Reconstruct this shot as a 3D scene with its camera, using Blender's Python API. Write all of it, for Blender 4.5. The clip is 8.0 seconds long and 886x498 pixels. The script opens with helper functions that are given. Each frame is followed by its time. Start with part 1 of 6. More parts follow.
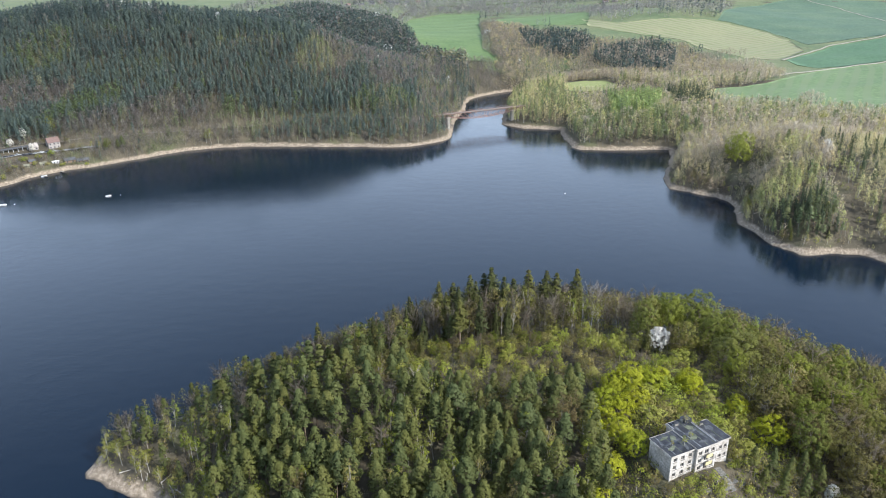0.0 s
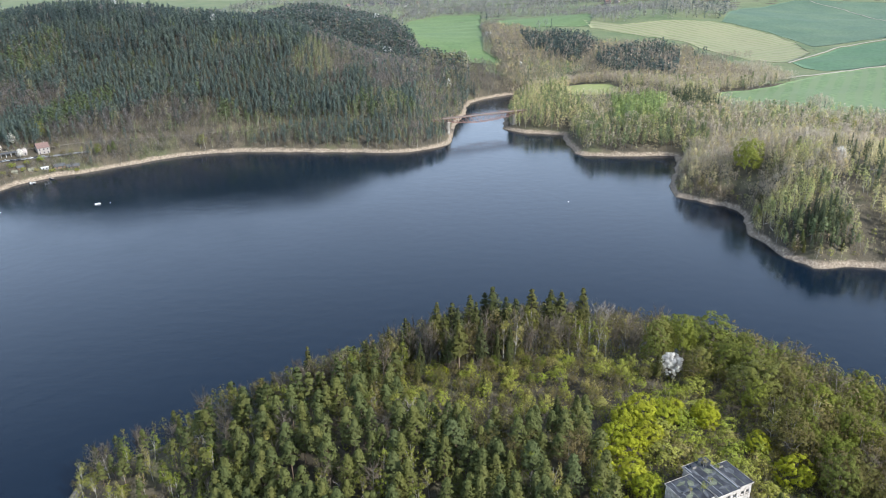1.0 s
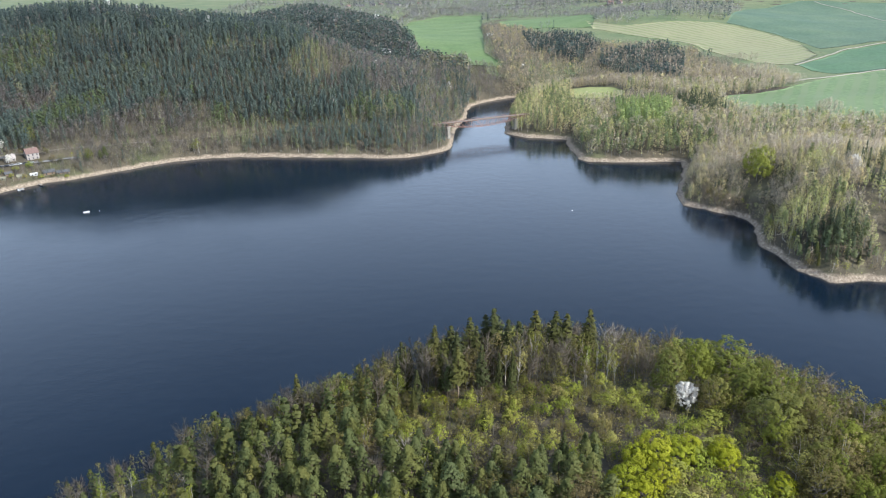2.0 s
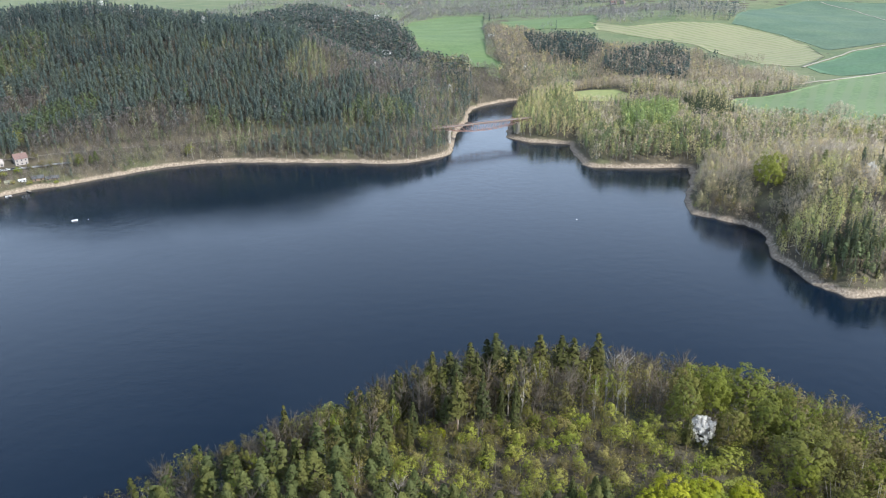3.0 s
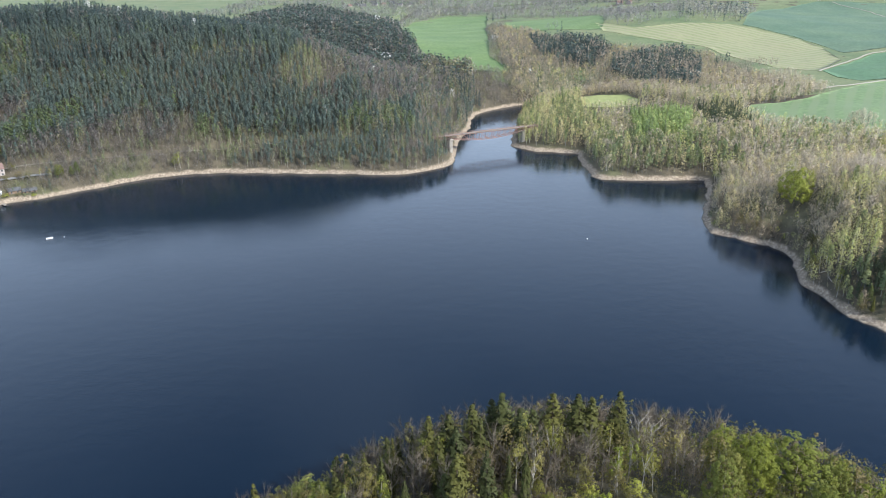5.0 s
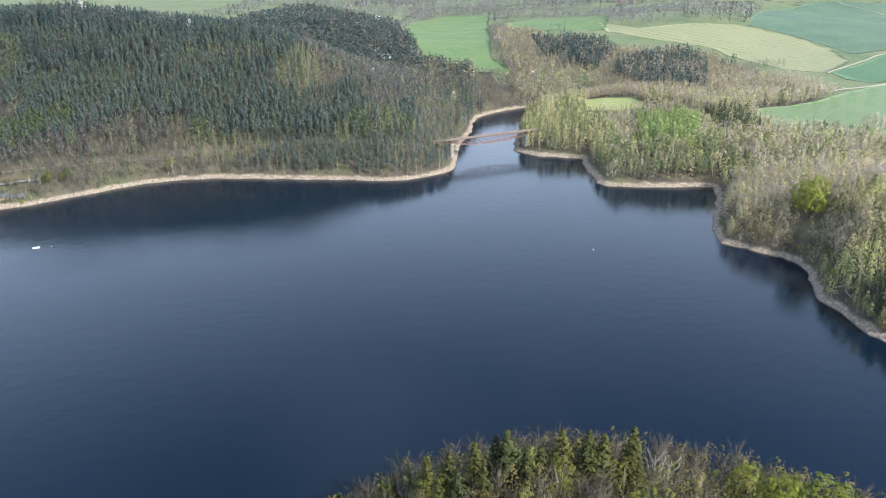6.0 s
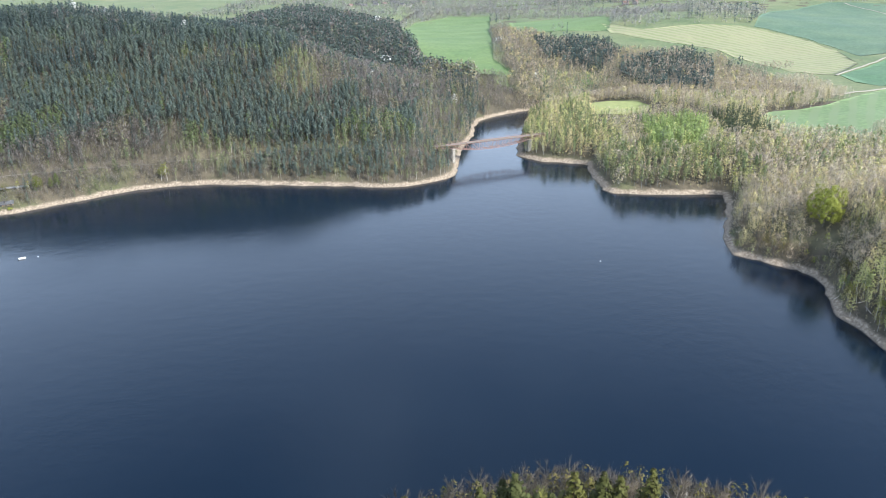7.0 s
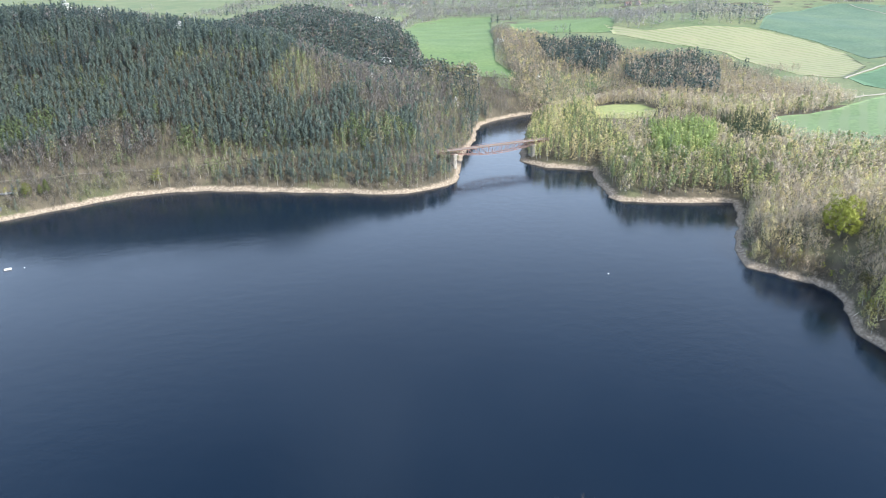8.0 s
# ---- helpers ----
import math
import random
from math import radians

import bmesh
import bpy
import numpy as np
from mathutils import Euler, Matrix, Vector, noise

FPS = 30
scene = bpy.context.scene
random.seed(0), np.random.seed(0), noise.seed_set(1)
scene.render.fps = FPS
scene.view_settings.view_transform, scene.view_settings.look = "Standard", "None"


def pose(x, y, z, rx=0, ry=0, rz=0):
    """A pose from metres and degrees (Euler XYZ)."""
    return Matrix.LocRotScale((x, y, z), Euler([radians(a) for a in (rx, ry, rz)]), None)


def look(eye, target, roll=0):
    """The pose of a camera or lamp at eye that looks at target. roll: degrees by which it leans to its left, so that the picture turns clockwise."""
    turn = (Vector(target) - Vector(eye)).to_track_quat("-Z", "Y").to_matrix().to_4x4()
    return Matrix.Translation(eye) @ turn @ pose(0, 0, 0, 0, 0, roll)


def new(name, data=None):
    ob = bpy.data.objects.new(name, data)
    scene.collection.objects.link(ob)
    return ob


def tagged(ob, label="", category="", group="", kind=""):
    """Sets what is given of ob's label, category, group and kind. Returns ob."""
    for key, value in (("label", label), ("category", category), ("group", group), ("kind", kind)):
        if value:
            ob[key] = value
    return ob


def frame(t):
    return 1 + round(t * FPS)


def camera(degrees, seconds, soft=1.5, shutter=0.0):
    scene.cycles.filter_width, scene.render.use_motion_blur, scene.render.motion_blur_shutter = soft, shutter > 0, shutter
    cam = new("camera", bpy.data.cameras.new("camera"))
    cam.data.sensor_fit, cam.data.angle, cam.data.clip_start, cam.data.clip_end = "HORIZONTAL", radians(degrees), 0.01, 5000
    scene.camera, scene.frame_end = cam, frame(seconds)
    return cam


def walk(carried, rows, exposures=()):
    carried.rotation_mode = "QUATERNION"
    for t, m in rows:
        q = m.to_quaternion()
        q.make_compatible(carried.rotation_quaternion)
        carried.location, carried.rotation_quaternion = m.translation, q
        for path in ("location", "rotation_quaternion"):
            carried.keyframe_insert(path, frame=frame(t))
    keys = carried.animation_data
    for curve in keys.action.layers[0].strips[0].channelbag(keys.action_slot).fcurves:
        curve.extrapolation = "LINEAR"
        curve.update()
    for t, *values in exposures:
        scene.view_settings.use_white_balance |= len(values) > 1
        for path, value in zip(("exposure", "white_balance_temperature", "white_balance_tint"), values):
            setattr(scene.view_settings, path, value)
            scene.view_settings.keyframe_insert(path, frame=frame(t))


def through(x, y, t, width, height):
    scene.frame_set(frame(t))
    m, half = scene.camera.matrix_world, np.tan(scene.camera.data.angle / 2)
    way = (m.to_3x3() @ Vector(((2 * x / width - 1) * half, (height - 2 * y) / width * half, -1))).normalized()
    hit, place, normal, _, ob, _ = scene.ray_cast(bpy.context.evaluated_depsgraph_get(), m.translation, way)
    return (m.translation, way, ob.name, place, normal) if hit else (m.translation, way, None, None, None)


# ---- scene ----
cam = camera(62.0, 8.0, soft=1.0)
PATH = [
    (0, (0.00, 0.00, 173.35), (0.00, 92.46, 135.26), -0.94),
    (0.5, (0.49, 9.11, 173.31), (0.46, 101.59, 135.27), -0.93),
    (1, (1.02, 18.30, 173.30), (0.93, 110.79, 135.27), -0.91),
    (1.5, (1.57, 27.55, 173.30), (1.41, 120.05, 135.28), -0.91),
    (2, (2.11, 36.85, 173.31), (1.87, 129.34, 135.29), -0.90),
    (2.5, (2.64, 46.19, 173.33), (2.32, 138.67, 135.29), -0.89),
    (3, (3.14, 55.54, 173.36), (2.72, 148.01, 135.29), -0.89),
    (3.5, (3.58, 64.90, 173.40), (3.08, 157.35, 135.28), -0.88),
    (4, (3.97, 74.25, 173.43), (3.37, 166.68, 135.27), -0.87),
    (4.5, (4.28, 83.56, 173.46), (3.59, 175.98, 135.26), -0.86),
    (5, (4.49, 92.84, 173.48), (3.72, 185.24, 135.24), -0.85),
    (5.5, (4.59, 102.07, 173.50), (3.75, 194.44, 135.21), -0.83),
    (6, (4.56, 111.22, 173.50), (3.66, 203.58, 135.17), -0.81),
    (6.5, (4.39, 120.28, 173.48), (3.45, 212.63, 135.13), -0.78),
    (7, (4.07, 129.25, 173.44), (3.10, 221.59, 135.07), -0.75),
    (7.5, (3.56, 138.10, 173.39), (2.59, 230.43, 135.01), -0.70),
    (8, (2.87, 146.81, 173.30), (1.92, 239.16, 134.93), -0.65),
]
walk(cam, [(t, look(eye, target, roll)) for t, eye, target, roll in PATH],
     exposures=[(0.0, 0.82, 5950, 8), (4.5, 0.86, 5950, 8), (6.5, 1.10, 5950, 8), (8.0, 1.24, 5950, 8)])

# ---- light ----
SUN = Vector((0.64, -0.46, 0.61)).normalized()
world = bpy.data.worlds.new("sky")
scene.world = world
world.use_nodes = True
wn = world.node_tree
sky = wn.nodes.new("ShaderNodeTexSky")
sky.sky_type, sky.sun_disc = "NISHITA", False
sky.sun_elevation, sky.sun_rotation = math.asin(SUN.z), math.atan2(SUN.x, SUN.y)
sky.air_density, sky.dust_density, sky.ozone_density = 0.8, 1.0, 0.4
clouds = wn.nodes.new("ShaderNodeTexNoise")
clouds.inputs["Scale"].default_value, clouds.inputs["Detail"].default_value, clouds.inputs["Roughness"].default_value = 2.4, 6.0, 0.55
cover = wn.nodes.new("ShaderNodeMapRange")
for key, value in (("From Min", 0.40), ("From Max", 0.66), ("To Min", 0.0), ("To Max", 0.25)):
    cover.inputs[key].default_value = value
# milky haze that thickens towards the horizon and to the west
height = wn.nodes.new("ShaderNodeVectorMath")
height.operation = "DOT_PRODUCT"
height.inputs[1].default_value = (0.04, 0.0, 1.0)
haze = wn.nodes.new("ShaderNodeMapRange")
for key, value in (("From Min", 0.03), ("From Max", 0.68), ("To Min", 0.92), ("To Max", 0.0)):
    haze.inputs[key].default_value = value
haze.interpolation_type = "SMOOTHSTEP"
most = wn.nodes.new("ShaderNodeMath")
most.operation = "MAXIMUM"
blend = wn.nodes.new("ShaderNodeMix")
blend.data_type = "RGBA"
blend.inputs[7].default_value = (7.9, 9.0, 10.6, 1)
where = wn.nodes.new("ShaderNodeTexCoord")
wn.links.new(where.outputs["Generated"], clouds.inputs["Vector"])
wn.links.new(where.outputs["Generated"], height.inputs[0])
wn.links.new(height.outputs["Value"], haze.inputs["Value"])
wn.links.new(clouds.outputs["Fac"], cover.inputs["Value"])
wn.links.new(haze.outputs[0], most.inputs[0])
wn.links.new(cover.outputs[0], most.inputs[1])
wn.links.new(most.outputs[0], blend.inputs[0])
wn.links.new(sky.outputs[0], blend.inputs[6])
wn.links.new(blend.outputs[2], wn.nodes["Background"].inputs["Color"])
wn.nodes["Background"].inputs["Strength"].default_value = 0.15
lamp = bpy.data.lights.new("sun", "SUN")
lamp.energy, lamp.angle, lamp.color = 4.3, radians(2.0), (1.0, 0.94, 0.85)
sun = new("sun", lamp)
sun.matrix_world = look(SUN * 900, (0, 0, 0))


# ---- the plan of lake and land ----
LAKE = [(-900, 240), (-640, 400), (-450, 500), (-352, 564), (-340, 589), (-322, 610), (-300, 620), (-250, 661), (-221, 677),
        (-182, 683), (-117, 678), (-74, 674), (-43, 669), (-16, 678), (5, 694), (11, 714), (13, 760), (20, 800), (26, 826),
        (32, 884), (47, 911), (73, 932), (110, 958), (165, 985), (172, 968), (118, 932), (87, 900), (77, 850), (66, 790),
        (64, 760), (72, 747), (82, 738), (98, 734)]
LAKE_EAST = [(118, 729), (118, 690), (120, 660), (126, 650), (158, 646), (205, 645), (196, 612), (180, 575), (173, 548), (174, 534),
             (181, 525), (196, 514), (205, 502), (206, 488), (199, 468), (196, 456), (200, 438), (204, 413), (213, 402), (230, 403),
             (249, 402), (256, 384), (285, 355), (345, 315), (440, 255), (620, 190), (900, 160)]
LAKE_SOUTH = [(900, -120), (640, -60), (420, 0), (290, 70), (222, 130), (194, 180), (182, 215), (172, 242), (154, 268), (132, 288),
              (106, 303), (76, 315), (40, 320), (8, 314), (-25, 298), (-50, 278), (-72, 262), (-96, 252), (-117, 240), (-128, 226),
              (-130, 214), (-119, 207), (-101, 201), (-88, 190), (-86, 160), (-110, 110), (-200, 30), (-420, -90), (-900, -160)]
SHORE = np.array(LAKE + LAKE_EAST + LAKE_SOUTH, float)
# mounds: centre x, y, half widths, height
MOUNDS = [(-385, 868, 190, 126, 82), (-190, 850, 110, 110, 36), (-130, 815, 75, 60, 17), (-245, 1430, 150, 150, 42), (-220, 1170, 172, 160, 48), (-60, 830, 90, 140, 10), (-760, 900, 250, 300, 60),
          (70, 1180, 150, 260, 15), (262, 490, 60, 80, 27), (420, 1450, 260, 200, 34), (1000, 900, 350, 500, 30), (800, 1900, 500, 300, 45),
          (55, 185, 105, 62, 17), (95, 235, 60, 50, 8), (-35, 225, 50, 45, 8),
          (150, 745, 70, 80, -7), (195, 690, 50, 40, 6), (190, 885, 75, 45, 3), (30, 274, 105, 30, 11), (-52, 244, 38, 26, 6)]


def shore_distance(x, y):
    """How far inland a place lies, in metres; negative in the lake."""
    best = np.full(x.shape, 1e9)
    inside = np.zeros(x.shape, bool)
    for (ax, ay), (bx, by) in zip(SHORE, np.roll(SHORE, -1, 0)):
        ex, ey = bx - ax, by - ay
        k = np.clip(((x - ax) * ex + (y - ay) * ey) / (ex * ex + ey * ey), 0, 1)
        best = np.minimum(best, np.hypot(x - ax - k * ex, y - ay - k * ey))
        if ey:
            inside ^= ((ay > y) != (by > y)) & (x < ex * (y - ay) / ey + ax)
    return np.where(inside, -best, best)


def ripple(x, y, size, seed=0.0):
    """A smooth uneven pattern between -1 and 1 with the given size in metres."""
    u, v = x / size * 6.283, y / size * 6.283
    return (np.sin(u * 0.83 + 1.3 * np.sin(v * 0.41 + seed) + seed) + np.sin(v * 0.91 + 1.1 * np.sin(u * 0.37 - seed) + 2 * seed)
            + np.sin(0.6 * u - 0.75 * v + 1.7 * np.sin(0.23 * u + 0.31 * v + seed))) / 3


def land(x, y):
    """The height of the ground above the lake."""
    x, y = np.asarray(x, float), np.asarray(y, float)
    d = shore_distance(x, y) + 1.6 * ripple(x, y, 23, 1) + 0.8 * ripple(x, y, 9, 2)
    p = np.clip(d, 0, None)
    up = 17 * (1 - np.exp(-p / 24)) 
    for cx, cy, rx, ry, h in MOUNDS:
        up = up + h * np.exp(-((x - cx) / rx) ** 2 - ((y - cy) / ry) ** 2) * (1 - np.exp(-p / 42))
    up = up + (1.2 * ripple(x, y, 90, 3) + 0.5 * ripple(x, y, 31, 4)) * np.clip(p / 30, 0, 1)
    pad = np.exp(-(np.hypot(x - 66, y - 169) / 17) ** 4)
    up = up + (38.6 - up) * pad
    return np.where(d > 0, up, np.maximum(0.45 * d, -14))


# ---- materials ----
def links(nt, pairs):
    for a, b in pairs:
        nt.links.new(a, b)


def ramp(nt, stops):
    node = nt.nodes.new("ShaderNodeValToRGB")
    el = node.color_ramp.elements
    while len(el) < len(stops):
        el.new(0.5)
    for e, (at, colour) in zip(el, stops):
        e.position, e.color = at, (*colour, 1)
    return node


def noise_node(nt, size, detail=4.0, rough=0.55, where=None):
    """A noise whose largest blobs measure size metres."""
    node = nt.nodes.new("ShaderNodeTexNoise")
    node.inputs["Scale"].default_value = 1.0 / size
    node.inputs["Detail"].default_value, node.inputs["Roughness"].default_value = detail, rough
    if where is None:
        where = nt.nodes.new("ShaderNodeNewGeometry").outputs["Position"]
    nt.links.new(where, node.inputs["Vector"])
    return node


def mixed(nt, fac, a, b, blend="MIX"):
    node = nt.nodes.new("ShaderNodeMix")
    node.data_type, node.blend_type = "RGBA", blend
    for value, socket in ((fac, node.inputs[0]), (a, node.inputs[6]), (b, node.inputs[7])):
        if isinstance(value, (int, float)):
            socket.default_value = value
        elif isinstance(value, tuple):
            socket.default_value = (*value, 1)
        else:
            nt.links.new(value, socket)
    return node.outputs[2]


def surface(name, rough=0.8, metal=0.0):
    m = bpy.data.materials.new(name)
    m.use_nodes = True
    b = m.node_tree.nodes["Principled BSDF"]
    b.inputs["Roughness"].default_value, b.inputs["Metallic"].default_value = rough, metal
    b.inputs["Specular IOR Level"].default_value = 0.3
    return m, m.node_tree, b


def plain(name, a, b, size, rough=0.8, metal=0.0, bump=0.0, fine=0.0):
    """Two base colours in blobs of the given size, a finer grain, and relief."""
    m, nt, bsdf = surface(name, rough, metal)
    n = noise_node(nt, size, 6.0, 0.6)
    r = ramp(nt, [(0.32, a), (0.68, b)])
    nt.links.new(n.outputs["Fac"], r.inputs[0])
    colour = r.outputs[0]
    if fine:
        g = noise_node(nt, fine, 3.0, 0.6)
        gr = ramp(nt, [(0.3, (0.62, 0.62, 0.62)), (0.7, (1.25, 1.25, 1.25))])
        nt.links.new(g.outputs["Fac"], gr.inputs[0])
        colour = mixed(nt, 1.0, colour, gr.outputs[0], "MULTIPLY")
    nt.links.new(colour, bsdf.inputs["Base Color"])
    if bump:
        bn = nt.nodes.new("ShaderNodeBump")
        bn.inputs["Strength"].default_value, bn.inputs["Distance"].default_value = 0.8, bump
        nt.links.new(n.outputs["Fac"], bn.inputs["Height"])
        nt.links.new(bn.outputs[0], bsdf.inputs["Normal"])
    return m


def foliage(name, tones, source="object", through=0.32, gain=1.0):
    """Leaves or needles: tones by tree, with variation from clump to clump; some light goes through."""
    m, nt, bsdf = surface(name, 0.65)
    bsdf.inputs["Specular IOR Level"].default_value = 0.12
    if source == "object":
        rnd = nt.nodes.new("ShaderNodeObjectInfo").outputs["Random"]
    else:
        at = nt.nodes.new("ShaderNodeAttribute")
        at.attribute_name = "tint"
        rnd = at.outputs["Fac"]
    steps = [((i + 0.5) / len(tones), tuple(v * gain for v in c)) for i, c in enumerate(tones)]
    r = ramp(nt, steps)
    nt.links.new(rnd, r.inputs[0])
    n = noise_node(nt, 2.6, 3.0, 0.7)
    low, high = ((0.78, 0.76, 0.72), (1.22, 1.21, 1.16)) if source == "object" else ((0.88, 0.87, 0.85), (1.12, 1.12, 1.10))
    nr = ramp(nt, [(0.3, low), (0.7, high)])
    nt.links.new(n.outputs["Fac"], nr.inputs[0])
    colour = mixed(nt, 1.0, r.outputs[0], nr.outputs[0], "MULTIPLY")
    nt.links.new(colour, bsdf.inputs["Base Color"])
    tr = nt.nodes.new("ShaderNodeBsdfTranslucent")
    nt.links.new(colour, tr.inputs["Color"])
    mx = nt.nodes.new("ShaderNodeMixShader")
    mx.inputs[0].default_value = through
    links(nt, [(bsdf.outputs[0], mx.inputs[1]), (tr.outputs[0], mx.inputs[2]), (mx.outputs[0], nt.nodes["Material Output"].inputs["Surface"])])
    return m


PINE = [(0.072, 0.086, 0.032), (0.084, 0.095, 0.032), (0.104, 0.108, 0.034), (0.070, 0.087, 0.037), (0.094, 0.100, 0.030)]
SPRUCE = [(0.060, 0.070, 0.026), (0.080, 0.086, 0.026), (0.118, 0.116, 0.030), (0.080, 0.090, 0.030)]
# far conifers: the blue of the haze is put into these needle tones
HAZY_PINE = [(0.066, 0.086, 0.077), (0.071, 0.091, 0.079), (0.078, 0.096, 0.078), (0.066, 0.087, 0.080), (0.082, 0.099, 0.075)]
HAZY_SPRUCE = [(0.042, 0.059, 0.057), (0.047, 0.064, 0.060), (0.053, 0.070, 0.061), (0.045, 0.062, 0.060)]
BIRCH = [(0.30, 0.31, 0.13), (0.34, 0.32, 0.16), (0.28, 0.30, 0.11), (0.37, 0.31, 0.16), (0.31, 0.32, 0.14)]
HILL_BROAD = [(0.115, 0.148, 0.07), (0.135, 0.16, 0.078), (0.105, 0.138, 0.066)]
HILL_TWIG = [(0.215, 0.192, 0.175), (0.245, 0.215, 0.195), (0.225, 0.203, 0.19), (0.205, 0.19, 0.178)]
# east shore tones: raised so the sunlit look is in the colour
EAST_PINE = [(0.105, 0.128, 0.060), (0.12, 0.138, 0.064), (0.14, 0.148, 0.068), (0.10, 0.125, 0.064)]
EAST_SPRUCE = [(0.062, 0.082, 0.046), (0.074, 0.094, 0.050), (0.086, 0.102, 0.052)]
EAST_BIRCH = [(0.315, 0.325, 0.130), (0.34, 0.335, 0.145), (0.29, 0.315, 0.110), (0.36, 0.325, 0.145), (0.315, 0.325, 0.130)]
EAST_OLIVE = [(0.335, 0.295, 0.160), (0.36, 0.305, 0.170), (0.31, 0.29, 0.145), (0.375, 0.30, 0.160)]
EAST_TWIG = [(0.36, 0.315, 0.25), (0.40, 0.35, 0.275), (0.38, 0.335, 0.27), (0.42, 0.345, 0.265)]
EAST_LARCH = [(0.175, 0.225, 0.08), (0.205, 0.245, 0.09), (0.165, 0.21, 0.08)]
HILL_OLIVE = [(0.21, 0.195, 0.125), (0.235, 0.21, 0.135), (0.19, 0.195, 0.11)]
HILL_BIRCH = [(0.17, 0.20, 0.09), (0.20, 0.21, 0.11), (0.15, 0.19, 0.075), (0.22, 0.21, 0.12)]
NEAR_BIRCH = [(0.25, 0.28, 0.045), (0.29, 0.28, 0.07), (0.22, 0.27, 0.035), (0.31, 0.265, 0.10), (0.26, 0.29, 0.05)]
MAPLE = [(0.31, 0.33, 0.020), (0.35, 0.36, 0.03), (0.28, 0.31, 0.025)]
BROAD = [(0.152, 0.176, 0.028), (0.205, 0.225, 0.034), (0.135, 0.155, 0.034), (0.18, 0.178, 0.046)]
TWIG = [(0.26, 0.215, 0.165), (0.29, 0.245, 0.19), (0.27, 0.232, 0.185), (0.30, 0.24, 0.185), (0.25, 0.22, 0.18)]
OLIVE = [(0.30, 0.265, 0.135), (0.33, 0.275, 0.15), (0.27, 0.265, 0.115), (0.34, 0.27, 0.16)]
OLIVE_NEAR = [(0.150, 0.134, 0.044), (0.180, 0.148, 0.058), (0.135, 0.130, 0.038), (0.178, 0.140, 0.064), (0.148, 0.140, 0.040)]
LARCH = [(0.14, 0.19, 0.055), (0.17, 0.21, 0.065), (0.13, 0.175, 0.055)]
FAR_WOODS = {"pine": HAZY_PINE, "spruce": HAZY_SPRUCE, "birch": BIRCH, "broad": BROAD, "bare": TWIG, "olive": OLIVE, "larch": LARCH, "blossom": [(0.46, 0.45, 0.43)] * 2}
near_leaf = {"pine": foliage("pine_needles", PINE, gain=1.25), "spruce": foliage("spruce_needles", SPRUCE, through=0.2, gain=0.74), "birch": foliage("birch_leaves", NEAR_BIRCH, gain=0.78),
             "maple": foliage("maple_blossom_leaves", MAPLE, through=0.35, gain=0.92), "broad": foliage("broad_leaves", BROAD, gain=0.86), "bare": foliage("bare_twigs", TWIG, through=0.4, gain=0.8),
             "shrub": foliage("shrub_leaves", NEAR_BIRCH, gain=1.0), "olive": foliage("budding_twigs", OLIVE_NEAR, through=0.35, gain=0.82), "blossom": foliage("white_blossom", [(0.72, 0.70, 0.67)] * 2, through=0.5), "larch": foliage("larch_needles", LARCH),
             "linden": foliage("linden_leaves", [(0.25, 0.272, 0.060), (0.28, 0.292, 0.066)], through=0.4), "dead": foliage("bleached_twigs", [(0.30, 0.27, 0.24), (0.36, 0.33, 0.29)], through=0.3), "willow": foliage("willow_catkins", [(0.27, 0.28, 0.07), (0.31, 0.31, 0.09)], through=0.35)}
near_tones = {"pine": (PINE, 1.0), "spruce": (SPRUCE, 1.0), "birch": (NEAR_BIRCH, 1.05), "broad": (BROAD, 1.25), "bare": (TWIG, 1.1), "olive": (OLIVE_NEAR, 1.9), "blossom": ([(0.74, 0.72, 0.68)] * 2, 1.0)}
thicket_leaf = {k: foliage("thicket_" + k, v, "tint", 0.45, g) for k, (v, g) in near_tones.items()}
# woods of the distance: blue-grey haze is mixed into every tone here
HAZY_WOODS = {"pine": [(0.085, 0.108, 0.108), (0.098, 0.118, 0.112)], "spruce": [(0.060, 0.080, 0.086), (0.070, 0.090, 0.092)], "bare": [(0.25, 0.24, 0.24), (0.29, 0.275, 0.265)], "olive": [(0.24, 0.24, 0.19), (0.27, 0.26, 0.20)],
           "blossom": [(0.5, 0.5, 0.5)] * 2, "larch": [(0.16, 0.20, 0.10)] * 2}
back_leaf = {k: foliage("back_" + k, v, "tint", 0.4, g) for k, v, g in (("pine", PINE, 1.1), ("spruce", SPRUCE, 1.0), ("birch", NEAR_BIRCH, 0.72), ("bare", TWIG, 0.72), ("olive", OLIVE_NEAR, 0.92), ("blossom", [(0.7, 0.69, 0.66)] * 2, 1.0))}
distant_leaf = {k: foliage("distant_" + k, v, "tint", 0.45, 1.2) for k, v in HAZY_WOODS.items()}
hill_leaf = {"olive": foliage("hill_budding_twigs", HILL_OLIVE, "tint", 0.45, 1.15), "birch": foliage("hill_birch_leaves", HILL_BIRCH, "tint", 0.45, 1.15), "broad": foliage("hill_broad_leaves", HILL_BROAD, "tint", 0.45), "bare": foliage("hill_bare_twigs", HILL_TWIG, "tint", 0.45, 1.2)}
